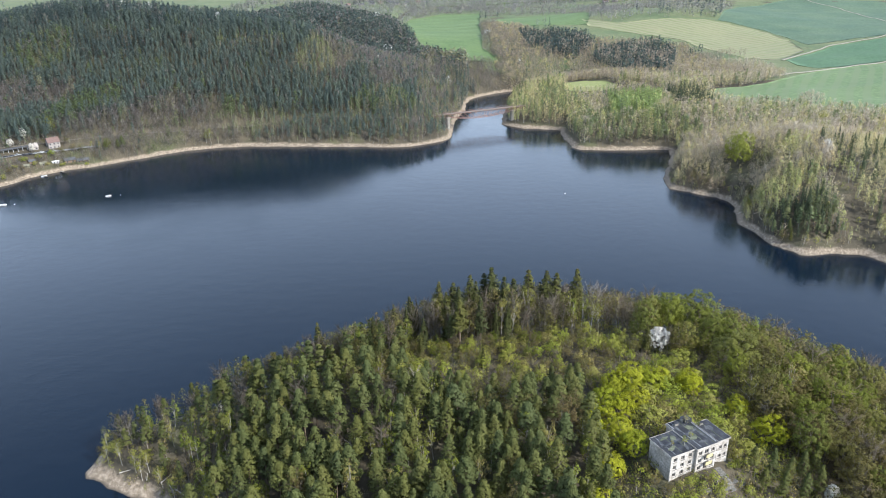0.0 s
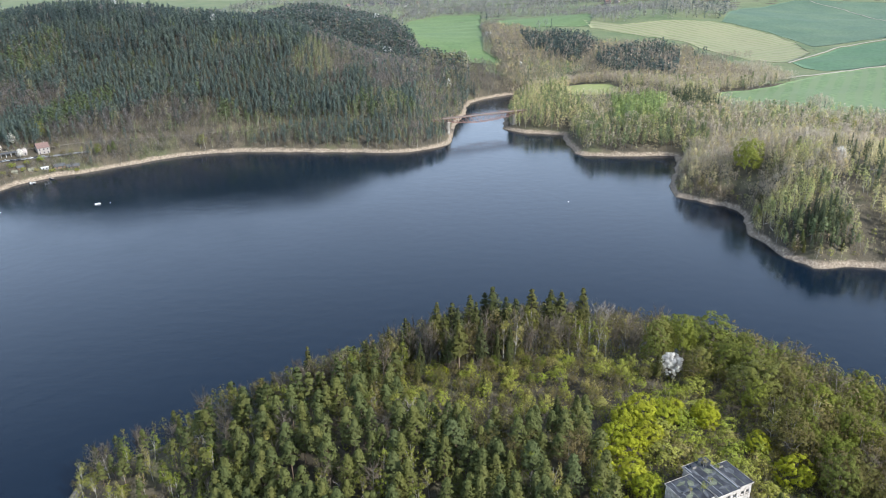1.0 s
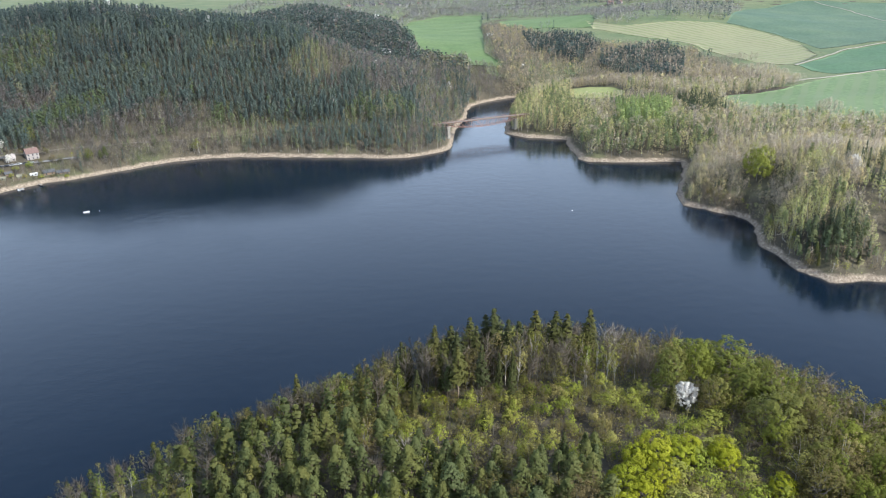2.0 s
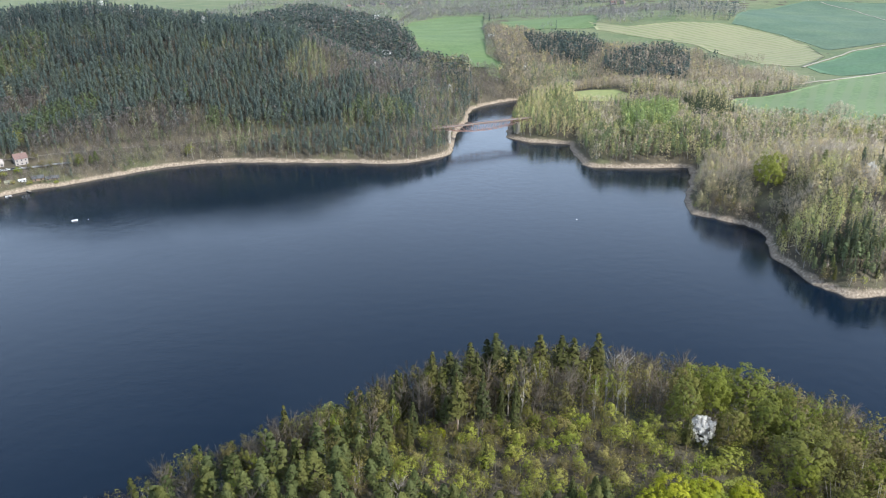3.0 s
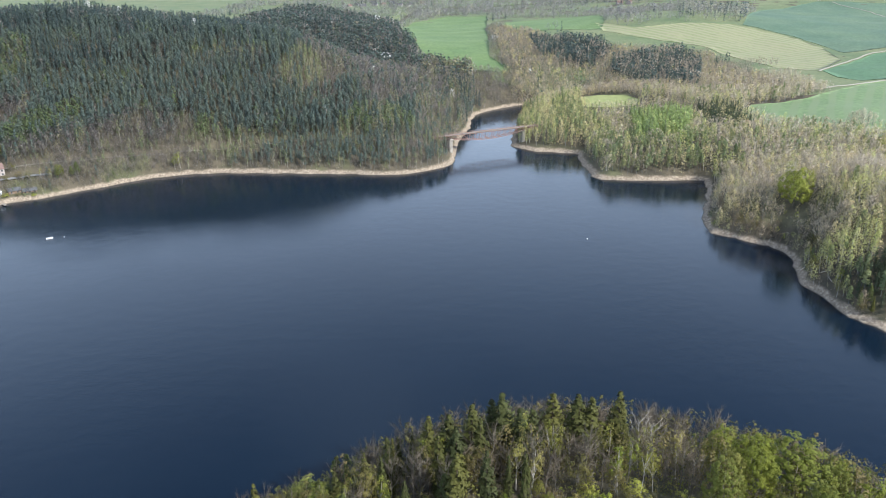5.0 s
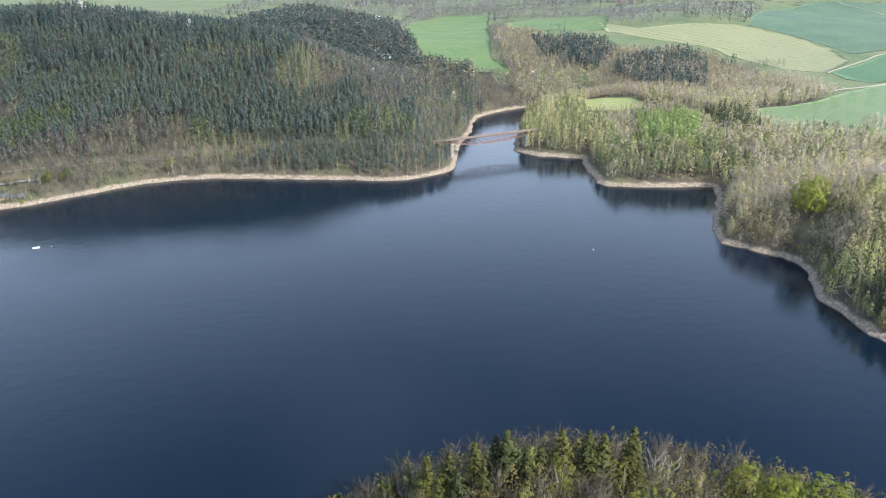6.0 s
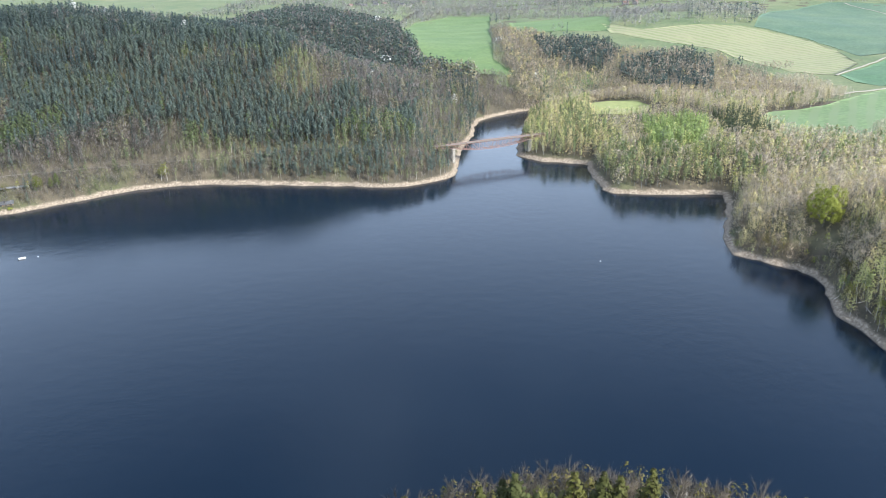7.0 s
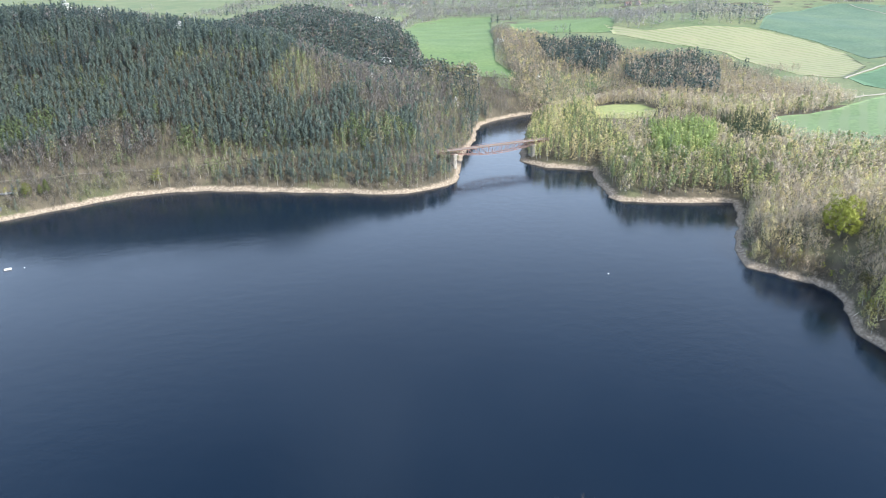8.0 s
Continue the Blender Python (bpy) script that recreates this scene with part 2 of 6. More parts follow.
# brighter copies of the wood foliage; the gain paints sunlight onto the east trees
lit_east_leaf = {"pine": foliage("east_pine_needles", EAST_PINE, "tint", 0.45, 1.62), "spruce": foliage("east_spruce_needles", EAST_SPRUCE, "tint", 0.4), "birch": foliage("lit_birch_leaves", EAST_BIRCH, "tint", 0.45, 1.42),
             "olive": foliage("lit_ochre_buds", EAST_OLIVE, "tint", 0.45, 1.5), "bare": foliage("lit_alder_twigs", EAST_TWIG, "tint", 0.45, 1.42), "larch": foliage("east_larch_needles", EAST_LARCH, "tint", 0.45, 1.4)}
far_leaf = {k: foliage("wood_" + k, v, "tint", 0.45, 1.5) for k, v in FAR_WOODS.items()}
bark_dark = plain("pine_bark", (0.10, 0.075, 0.055), (0.19, 0.14, 0.10), 1.2, 0.95)
bark_pale = plain("birch_bark", (0.26, 0.24, 0.205), (0.42, 0.39, 0.345), 0.9, 0.8)
# bark of far trees, greyed to carry the veil of haze in its colour
bark_far = plain("hazy_grey_bark", (0.090, 0.094, 0.090), (0.14, 0.142, 0.132), 6.0, 0.95)
bark_dead = plain("bleached_dead_wood", (0.30, 0.27, 0.23), (0.46, 0.42, 0.37), 0.8, 0.9)
bark_grey = plain("beech_bark", (0.11, 0.10, 0.082), (0.19, 0.17, 0.14), 1.0, 0.9)


def ground_material():
    m, nt, b = surface("forest_floor_and_banks", 0.95)
    geo = nt.nodes.new("ShaderNodeNewGeometry").outputs["Position"]
    big, mid, small = (noise_node(nt, s, 5.0, 0.6, geo) for s in (38.0, 9.0, 1.6))
    litter = ramp(nt, [(0.3, (0.052, 0.047, 0.034)), (0.5, (0.084, 0.071, 0.048)), (0.72, (0.074, 0.082, 0.038))])
    nt.links.new(big.outputs["Fac"], litter.inputs[0])
    grain = ramp(nt, [(0.3, (0.6, 0.6, 0.6)), (0.7, (1.35, 1.32, 1.28))])
    nt.links.new(mid.outputs["Fac"], grain.inputs[0])
    floor = mixed(nt, 1.0, litter.outputs[0], grain.outputs[0], "MULTIPLY")
    stone = ramp(nt, [(0.30, (0.125, 0.10, 0.072)), (0.5, (0.225, 0.18, 0.13)), (0.68, (0.345, 0.285, 0.215))])
    nt.links.new(small.outputs["Fac"], stone.inputs[0])
    sep = nt.nodes.new("ShaderNodeSeparateXYZ")
    nt.links.new(geo, sep.inputs[0])
    wob = nt.nodes.new("ShaderNodeMath")
    wob.operation = "MULTIPLY_ADD"
    wob.inputs[1].default_value = 4.2
    links(nt, [(mid.outputs["Fac"], wob.inputs[0]), (sep.outputs["Z"], wob.inputs[2])])
    edge = nt.nodes.new("ShaderNodeMapRange")
    edge.inputs["From Min"].default_value, edge.inputs["From Max"].default_value = 4.0, 5.3
    nt.links.new(wob.outputs[0], edge.inputs["Value"])
    dry = mixed(nt, edge.outputs[0], stone.outputs[0], floor)
    wet = nt.nodes.new("ShaderNodeMapRange")
    wet.inputs["From Min"].default_value, wet.inputs["From Max"].default_value = 0.05, 0.5
    nt.links.new(sep.outputs["Z"], wet.inputs["Value"])
    nt.links.new(mixed(nt, wet.outputs[0], (0.075, 0.06, 0.045), dry), b.inputs["Base Color"])
    bump = nt.nodes.new("ShaderNodeBump")
    bump.inputs["Strength"].default_value, bump.inputs["Distance"].default_value = 0.9, 0.7
    links(nt, [(small.outputs["Fac"], bump.inputs["Height"]), (bump.outputs[0], b.inputs["Normal"])])
    return m


def water_material():
    m, nt, b = surface("lake_water", 0.06)
    b.inputs["IOR"].default_value = 1.333
    b.inputs["Specular IOR Level"].default_value = 0.5
    geo = nt.nodes.new("ShaderNodeNewGeometry").outputs["Position"]
    deep = noise_node(nt, 160.0, 3.0, 0.5, geo)
    tone = ramp(nt, [(0.3, (0.0024, 0.0068, 0.0142)), (0.7, (0.0034, 0.0090, 0.0180))])
    links(nt, [(deep.outputs["Fac"], tone.inputs[0]), (tone.outputs[0], b.inputs["Base Color"])])
    gust = noise_node(nt, 70.0, 4.0, 0.6, geo)
    rough = nt.nodes.new("ShaderNodeMapRange")
    for k, v in (("From Min", 0.35), ("From Max", 0.65), ("To Min", 0.08), ("To Max", 0.16)):
        rough.inputs[k].default_value = v
    links(nt, [(gust.outputs["Fac"], rough.inputs["Value"]), (rough.outputs[0], b.inputs["Roughness"])])
    wave, swell = noise_node(nt, 1.3, 3.0, 0.6, geo), noise_node(nt, 7.0, 2.0, 0.5, geo)
    add = nt.nodes.new("ShaderNodeMath")
    add.operation = "MULTIPLY_ADD"
    add.inputs[1].default_value = 2.0
    links(nt, [(swell.outputs["Fac"], add.inputs[0]), (wave.outputs["Fac"], add.inputs[2])])
    bump = nt.nodes.new("ShaderNodeBump")
    bump.inputs["Strength"].default_value, bump.inputs["Distance"].default_value = 0.5, 0.065
    links(nt, [(add.outputs[0], bump.inputs["Height"]), (bump.outputs[0], b.inputs["Normal"])])
    return m


ground_mat, water_mat = ground_material(), water_material()


# ---- meshes ----
def raw_mesh(name, verts, tris, mats, slots=None, tints=None, normals=None):
    """A mesh of triangles from arrays, with material slots and a tint for each triangle."""
    verts, tris = np.asarray(verts, np.float32), np.asarray(tris, np.int32)
    me = bpy.data.meshes.new(name)
    me.vertices.add(len(verts))
    me.vertices.foreach_set("co", verts.ravel())
    me.loops.add(tris.size)
    me.loops.foreach_set("vertex_index", tris.ravel())
    me.polygons.add(len(tris))
    me.polygons.foreach_set("loop_start", np.arange(0, tris.size, 3, dtype=np.int32))
    for m in mats:
        me.materials.append(m)
    if slots is not None:
        me.polygons.foreach_set("material_index", np.asarray(slots, np.int32))
    if tints is not None:
        me.attributes.new("tint", "FLOAT", "FACE").data.foreach_set("value", np.asarray(tints, np.float32))
    if normals is not None:
        me.attributes.new("custom_normal", "FLOAT_VECTOR", "POINT").data.foreach_set("vector", np.asarray(normals, np.float32).ravel())
    me.update(calc_edges=True)
    return me


def part(name, bm, material, parent, label=""):
    me = bpy.data.meshes.new(name)
    bmesh.ops.recalc_face_normals(bm, faces=bm.faces)
    bm.to_mesh(me)
    bm.free()
    me.materials.append(material)
    ob = new(name, me)
    ob.parent = parent
    return tagged(ob, label) if label else ob


def box(bm, x0, x1, y0, y1, z0, z1, m=None):
    v = [bm.verts.new((x, y, z)) for z in (z0, z1) for x, y in ((x0, y0), (x1, y0), (x1, y1), (x0, y1))]
    for f in ((3, 2, 1, 0), (4, 5, 6, 7), (0, 1, 5, 4), (1, 2, 6, 5), (2, 3, 7, 6), (3, 0, 4, 7)):
        bm.faces.new([v[i] for i in f])
    if m is not None:
        bmesh.ops.transform(bm, matrix=m, verts=v)
    return bm


def beam(bm, a, b, w, h):
    """A bar with a rectangular section from a to b."""
    a, b = Vector(a), Vector(b)
    return box(bm, -w / 2, w / 2, -h / 2, h / 2, 0, (b - a).length, Matrix.Translation(a) @ (b - a).to_track_quat("Z", "Y").to_matrix().to_4x4())


def structure(name, mesh_or_bm, label="", material=None):
    if isinstance(mesh_or_bm, bmesh.types.BMesh):
        me = bpy.data.meshes.new(name)
        mesh_or_bm.to_mesh(me)
        mesh_or_bm.free()
        me.materials.append(material)
        mesh_or_bm = me
    return tagged(new(name, mesh_or_bm), label, kind="structure")


# ---- ground and water ----
def spaced(lo, fine_lo, fine_hi, hi, step):
    """Coordinates with even steps in the middle that widen outwards."""
    mid = list(np.arange(fine_lo, fine_hi + 0.01, step))
    for sign, end in ((1, hi), (-1, lo)):
        at, s = (mid[-1], step) if sign > 0 else (mid[0], step)
        while (end - at) * sign > 0:
            s *= 1.1
            at += sign * s
            mid.append(at) if sign > 0 else mid.insert(0, at)
    return np.array(mid)


gx = spaced(-4200, -380, 300, 320, 5.0)
gx = np.concatenate([gx, spaced(gx[-1] + 8, gx[-1] + 9, 760, 4200, 10.0)[1:]])
gy = spaced(-1500, 140, 940, 950, 5.0)
gy = np.concatenate([gy, spaced(gy[-1] + 8, gy[-1] + 9, 1480, 4700, 10.0)[1:]])
X, Y = np.meshgrid(gx, gy)
Z = land(X, Y)
cols, idx = len(gx), np.arange(X.size).reshape(X.shape)
a, b, c, d = (idx[:-1, :-1].ravel(), idx[:-1, 1:].ravel(), idx[1:, 1:].ravel(), idx[1:, :-1].ravel())
ground_mesh = raw_mesh("ground", np.stack([X.ravel(), Y.ravel(), Z.ravel()], 1), np.concatenate([np.stack([a, b, c], 1), np.stack([a, c, d], 1)]), [ground_mat])
ground_mesh.polygons.foreach_set("use_smooth", np.ones(len(ground_mesh.polygons), bool))
structure("ground", ground_mesh, "brown forest floor with pale rocky lake banks")
bm = bmesh.new()
bmesh.ops.create_grid(bm, x_segments=24, y_segments=24, size=1500)
bmesh.ops.translate(bm, verts=bm.verts, vec=(0, 500, 0))
structure("water", bm, "dark blue lake water with fine ripples", water_mat)


# ---- trees: arrays of vertices, triangles and normals for trunk and crown ----
rng = np.random.default_rng(7)


def unit(v):
    v = np.asarray(v, float)
    return v / (np.linalg.norm(v, axis=-1, keepdims=True) + 1e-9)


class Shape:
    """Collects triangles with a normal at each corner."""

    def __init__(self):
        self.v, self.f, self.m, self.n = [], [], [], 0

    def add(self, v, f, normals):
        self.v.append(np.asarray(v, float).reshape(-1, 3))
        self.f.append(np.asarray(f, int).reshape(-1, 3) + self.n)
        self.m.append(unit(normals).reshape(-1, 3))
        self.n += len(self.v[-1])

    def limb(self, a, b, ra, rb, sides=3):
        """A tapered limb from a to b."""
        a, b = np.asarray(a, float), np.asarray(b, float)
        w = unit(b - a)
        u = unit(np.cross(w, (0.3, 0.9, 0.2)))
        t = np.cross(w, u)
        ang = np.arange(sides) * 6.2832 / sides
        ring = np.cos(ang)[:, None] * u + np.sin(ang)[:, None] * t
        i = np.arange(sides)
        j = (i + 1) % sides
        self.add(np.concatenate([a + ra * ring, b + rb * ring]), np.concatenate([np.stack([i, j, j + sides], 1), np.stack([i, j + sides, i + sides], 1)]), np.concatenate([ring, ring]))

    def leaves(self, centres, normals, size, r, flat=0.3, long=1.0):
        """One small triangle at each centre, facing about its normal; long: stretched along its length."""
        n = len(centres)
        out = unit(normals)
        nor = unit(out + r.normal(0, flat, (n, 3)))
        u = unit(np.cross(nor, r.normal(0, 1, (n, 3))))
        t = np.cross(nor, u)
        s = size * r.uniform(0.6, 1.4, (n, 1))
        v = np.stack([centres + s * u * long, centres - 0.5 * s * u * long + 0.8 * s * t, centres - 0.5 * s * u * long - 0.8 * s * t], 1)
        self.add(v, np.arange(3 * n), np.repeat(unit(out + r.normal(0, 0.16, (n, 3))), 3, 0))

    def twigs(self, root, tip, width, r, out):
        """Thin pointed twigs."""
        side = np.cross(tip - root, ball(r, len(root)))
        side = unit(side) * width
        self.add(np.stack([root - side, root + side, tip], 1), np.arange(3 * len(root)), np.repeat(out, 3, 0))

    def arrays(self):
        return np.concatenate(self.v), np.concatenate(self.f), np.concatenate(self.m)


def ball(r, n):
    return unit(r.normal(0, 1, (n, 3)))


def spruce_shape(seed, h, rad, tiers, per, clear=0.12, sprays=7):
    """A spire with drooping boughs in whorls, each a fringe of needle sprays; clear: the bare share of the stem."""
    r = np.random.default_rng(seed)
    trunk, crown = Shape(), Shape()
    trunk.limb((0, 0, -1.0), (0, 0, h * 0.97), 0.009 * h + 0.05, 0.03, 5)
    for k in range(tiers):
        q = max((k + r.uniform(-0.3, 0.3)) / tiers, 0)
        z = h * (clear + (0.985 - clear) * q)
        reach = rad * ((1 - q) ** 0.9) * min(1.0, 0.62 + 2.2 * q) * r.uniform(0.65, 1.15) + 0.08
        n = max(4, round(per * (1 - 0.5 * q)))
        for i in range(n):
            a = 6.2832 * (i + r.uniform(-0.4, 0.4)) / n + 1.7 * k
            L = reach * r.uniform(0.6, 1.15)
            d = np.array([math.cos(a), math.sin(a), 0])
            t = r.uniform(0.25, 1.0, (sprays, 1)) ** 0.7
            drop = L * r.uniform(0.2, 0.5)
            c = np.array([0, 0, z]) + d * L * t - np.array([0, 0, 1.0]) * drop * t ** 1.6 + r.normal(0, 0.12, (sprays, 3)) * L * (0.4 + t)
            crown.leaves(c, d * 0.9 + np.array([0, 0, 0.5]), 0.18 + 0.05 * L, r, 0.35, 1.6)
    return trunk.arrays(), crown.arrays()


def cone_shape(seed, h, rad, count, size, clear=0.1, blunt=0.85, stem=3):
    """A conifer seen from afar: a stem and a pointed or blunt crown of needle clumps."""
    r = np.random.default_rng(seed)
    trunk, crown = Shape(), Shape()
    lean = r.normal(0, 0.015, 2) * h
    trunk.limb((0, 0, -1.0), (lean[0], lean[1], h * 0.9), 0.007 * h + 0.04, 0.04, stem)
    q = (np.arange(count) + r.uniform(0, 1, count)) / count
    q = 1 - (1 - q) ** 0.62 if blunt > 0.7 else q
    a = np.arange(count) * 2.4 + r.uniform(-0.5, 0.5, count)
    rr = rad * (1.02 - q) ** blunt * np.minimum(1.0, 0.55 + 2.5 * q) * r.uniform(0.45, 1.1, count)
    out = np.stack([np.cos(a), np.sin(a), np.zeros(count)], 1)
    z = h * (clear + (0.97 - clear) * q)
    at = out * rr[:, None] + np.stack([lean[0] * z / h, lean[1] * z / h, z], 1)
    crown.leaves(at, out * 0.75 + np.array([0, 0, 0.8]), size, r, 0.3, 1.15)
    crown.leaves(at * (0.55, 0.55, 1) - (0, 0, 0.6), out * 0.8 + np.array([0, 0, 0.6]), size * 1.1, r, 0.3)
    return trunk.arrays(), crown.arrays()


def slim_shape(seed, h, rad, count, size, clear=0.25, twigs=False, stem=3, limbs=0):
    """A slender tree of a close wood: a thin stem and a soft rounded crown of small sprays, leafy or bare."""
    r = np.random.default_rng(seed)
    trunk, crown = Shape(), Shape()
    off = r.normal(0, 0.03, 2) * h
    trunk.limb((0, 0, -1.0), (off[0], off[1], h * 0.85), 0.005 * h + 0.05, 0.03, stem)
    q = r.uniform(0, 1, count) ** 0.85
    a = r.uniform(0, 6.2832, count)
    wide = rad * np.minimum(1.0, 0.4 + 1.5 * q) * np.sqrt(np.clip(1.03 - q ** 2.2, 0, 1))
    rr = wide * np.sqrt(r.uniform(0.1, 1.0, count)) * (1 + 0.22 * np.sin(3 * a + seed) + 0.15 * np.sin(9 * q + seed))
    out = np.stack([np.cos(a), np.sin(a), np.zeros(count)], 1)
    z = h * (clear + (0.98 - clear) * q)
    at = out * rr[:, None] + np.stack([off[0] * z / h, off[1] * z / h, z], 1)
    nor = out * (0.4 + rr / rad)[:, None] + np.stack([0 * q, 0 * q, 0.2 + 0.7 * q], 1)
    for k in range(limbs):
        low = max(z[k] - 1.4 * rr[k], h * 0.1)
        trunk.limb((off[0] * low / h, off[1] * low / h, low), at[k], 0.07, 0.02)
    if twigs:
        way = out * 0.55 + np.array([0, 0, 1.0]) + r.normal(0, 0.35, (count, 3))
        tip = at + way * rad * r.uniform(0.3, 0.7, (count, 1))
        tip[:, 2] = np.minimum(tip[:, 2], h * 1.02)
        crown.twigs(at, tip, size, r, nor)
    else:
        crown.leaves(at, nor, size, r, 0.3)
    return trunk.arrays(), crown.arrays()


def pine_shape(seed, h, rad, tufts, leaves, size, clear=0.45, bough=True):
    """A stem, bare below, with flat uneven tufts of needles on short boughs in a long rounded crown."""
    r = np.random.default_rng(seed)
    trunk, crown = Shape(), Shape()
    lean = r.normal(0, 0.022, 2) * h
    top = np.array([lean[0], lean[1], h * 0.95])
    trunk.limb((0, 0, -1.0), top * (0.5, 0.5, 0.55), 0.008 * h + 0.06, 0.006 * h + 0.03, 5 if bough else 3)
    trunk.limb(top * (0.5, 0.5, 0.55), top, 0.006 * h + 0.03, 0.04, 3)
    for k in range(tufts):
        q = (k + r.uniform(0, 1)) / tufts
        z = h * (clear + (0.97 - clear) * q)
        wide = rad * (1.02 - q) ** 0.72 * min(1.0, 0.6 + 1.8 * q) * r.uniform(0.7, 1.15)
        a, rr = k * 2.4 + r.uniform(-0.7, 0.7), wide * math.sqrt(r.uniform(0.35, 1.0))
        d = np.array([math.cos(a), math.sin(a), 0])
        c = np.array([lean[0] * z / h, lean[1] * z / h, z + 0.12 * rr]) + d * rr
        if bough and k % 3 == 0:
            trunk.limb((lean[0] * z / h, lean[1] * z / h, z - 0.3 * rr), c, 0.05, 0.02)
        R = (rad * r.uniform(0.15, 0.27) if bough else rad * r.uniform(0.3, 0.46)) * (1.1 - 0.4 * q)
        n = ball(r, leaves)
        n[:, 2] = np.abs(n[:, 2]) * 1.0 - 0.2
        crown.leaves(c + n * R * np.array([1.15, 1.15, 0.62]) * r.uniform(0.55, 1.05, (leaves, 1)), n * 0.55 + d * 0.7 + np.array([0, 0, 0.35]), size, r, 0.28, 1.2)
    return trunk.arrays(), crown.arrays()


def leafy_shape(seed, h, rad, clumps, leaves, size, clear=0.25, limbs=8, lean=0.02, low=-0.45, pack=0.22, loose=0.0):
    """A forked stem with limbs and an uneven dome of leaf clumps; low: how far the dome wraps below; loose: clumps set free of the dome."""
    r = np.random.default_rng(seed)
    trunk, crown = Shape(), Shape()
    off = r.normal(0, lean, 2) * h
    fork = np.array([off[0] * 0.5, off[1] * 0.5, h * (clear + 0.06)])
    trunk.limb((0, 0, -1.0), fork, 0.008 * h + 0.04, 0.006 * h + 0.03, 5)
    trunk.limb(fork, (off[0], off[1], h * 0.85), 0.006 * h + 0.03, 0.03)
    half = h * (1 - clear) / 2
    mid = np.array([off[0], off[1], h - half * 1.05])
    lobes = ball(r, 7)
    for k in range(clumps):
        d = ball(r, 1)[0]
        while d[2] < low:
            d = ball(r, 1)[0]
        bulge = 0.86 + 0.22 * max(0.0, float((lobes @ d).max()) - 0.55) / 0.45
        inner = 1.0 if r.uniform() > 0.22 else r.uniform(0.35, 0.8)
        reach = bulge * inner * (1 + loose * r.normal()) - pack * 0.6
        c = mid + d * np.array([rad, rad, half]) * reach
        if k < limbs:
            trunk.limb(fork + (0, 0, r.uniform(0, 0.25) * h), c, 0.05 + 0.003 * h, 0.02)
        R = rad * r.uniform(0.7, 1.3) * pack
        n = unit(ball(r, leaves) + 0.45 * d)
        crown.leaves(c + n * R * r.uniform(0.6, 1.05, (leaves, 1)), n * 0.65 + d * 0.75 + np.array([0, 0, 0.25]), size, r, 0.28)
    return trunk.arrays(), crown.arrays()


def twiggy_shape(seed, h, rad, limbs, twigs, width, clear=0.25):
    """A leafless tree: a stem, rising crooked limbs that fork, and a haze of fine twigs."""
    r = np.random.default_rng(seed)
    trunk, crown = Shape(), Shape()
    off = r.normal(0, 0.035, 2) * h
    trunk.limb((0, 0, -1.0), (off[0] * 0.5, off[1] * 0.5, h * 0.5), 0.008 * h + 0.04, 0.10, 5)
    trunk.limb((off[0] * 0.5, off[1] * 0.5, h * 0.5), (off[0], off[1], h * 0.93), 0.10, 0.03)
    for k in range(limbs):
        q = clear + (0.85 - clear) * (k + r.uniform(0, 1)) / limbs
        a = 2.4 * k + r.uniform(-0.5, 0.5)
        L = rad * r.uniform(0.7, 1.15) * (1.15 - 0.6 * q)
        d = np.array([math.cos(a), math.sin(a), 0])
        base = np.array([off[0] * q, off[1] * q, h * q])
        knee = base + d * L * 0.55 + np.array([0, 0, L * r.uniform(0.3, 0.7)])
        end = knee + d * L * 0.45 + np.array([0, 0, L * r.uniform(0.6, 1.2)])
        end[2] = min(end[2], h * 0.98)
        trunk.limb(base, knee, 0.06, 0.04)
        trunk.limb(knee, end, 0.04, 0.015)
        t = r.uniform(0.2, 1.0, (twigs, 1))
        root = np.where(t < 0.5, base + (knee - base) * t * 2, knee + (end - knee) * (t * 2 - 1))
        way = ball(r, twigs) * 0.75 + unit(end - base) * 0.8 + np.array([0, 0, 0.35])
        crown.twigs(root, root + way * rad * r.uniform(0.2, 0.45, (twigs, 1)), width, r, d * 0.7 + np.array([0, 0, 0.7]) + ball(r, twigs) * 0.3)
    return trunk.arrays(), crown.arrays()


BARK = {"pine": bark_dark, "spruce": bark_dark, "birch": bark_pale, "maple": bark_grey, "broad": bark_grey, "bare": bark_grey, "olive": bark_grey, "shrub": bark_grey, "blossom": bark_grey, "larch": bark_dark, "dead": bark_dead, "linden": bark_grey, "willow": bark_grey}
LABELS = {"pine": ("tall Scots pine with bare stem and blue-green needles", "pine tree"), "spruce": ("tall dark spruce with drooping boughs in the wood", "spruce tree"),
          "birch": ("slender birch with pale stem and fresh yellow-green leaves", "birch tree"), "maple": ("round maple tree in bright yellow-green blossom", "maple tree"),
          "broad": ("large broad-leaved tree in fresh green spring leaf", "tree"), "bare": ("leafless grey-brown tree with fine bare twigs", "bare tree"),
          "olive": ("tree just coming into olive-brown bud", "budding tree"), "blossom": ("white flowering wild cherry tree in full bloom", "cherry tree"), "shrub": ("bushy yellow-green shrub in the woodland clearing", "shrub"), "larch": ("fresh green larch with a pointed crown", "larch tree"),
          "linden": ("great round linden tree in fresh yellow-green leaf", "linden tree"), "dead": ("dead bleached grey tree with bare broken limbs", "dead tree"), "willow": ("pale yellow-green willow with a soft drooping crown", "willow tree")}
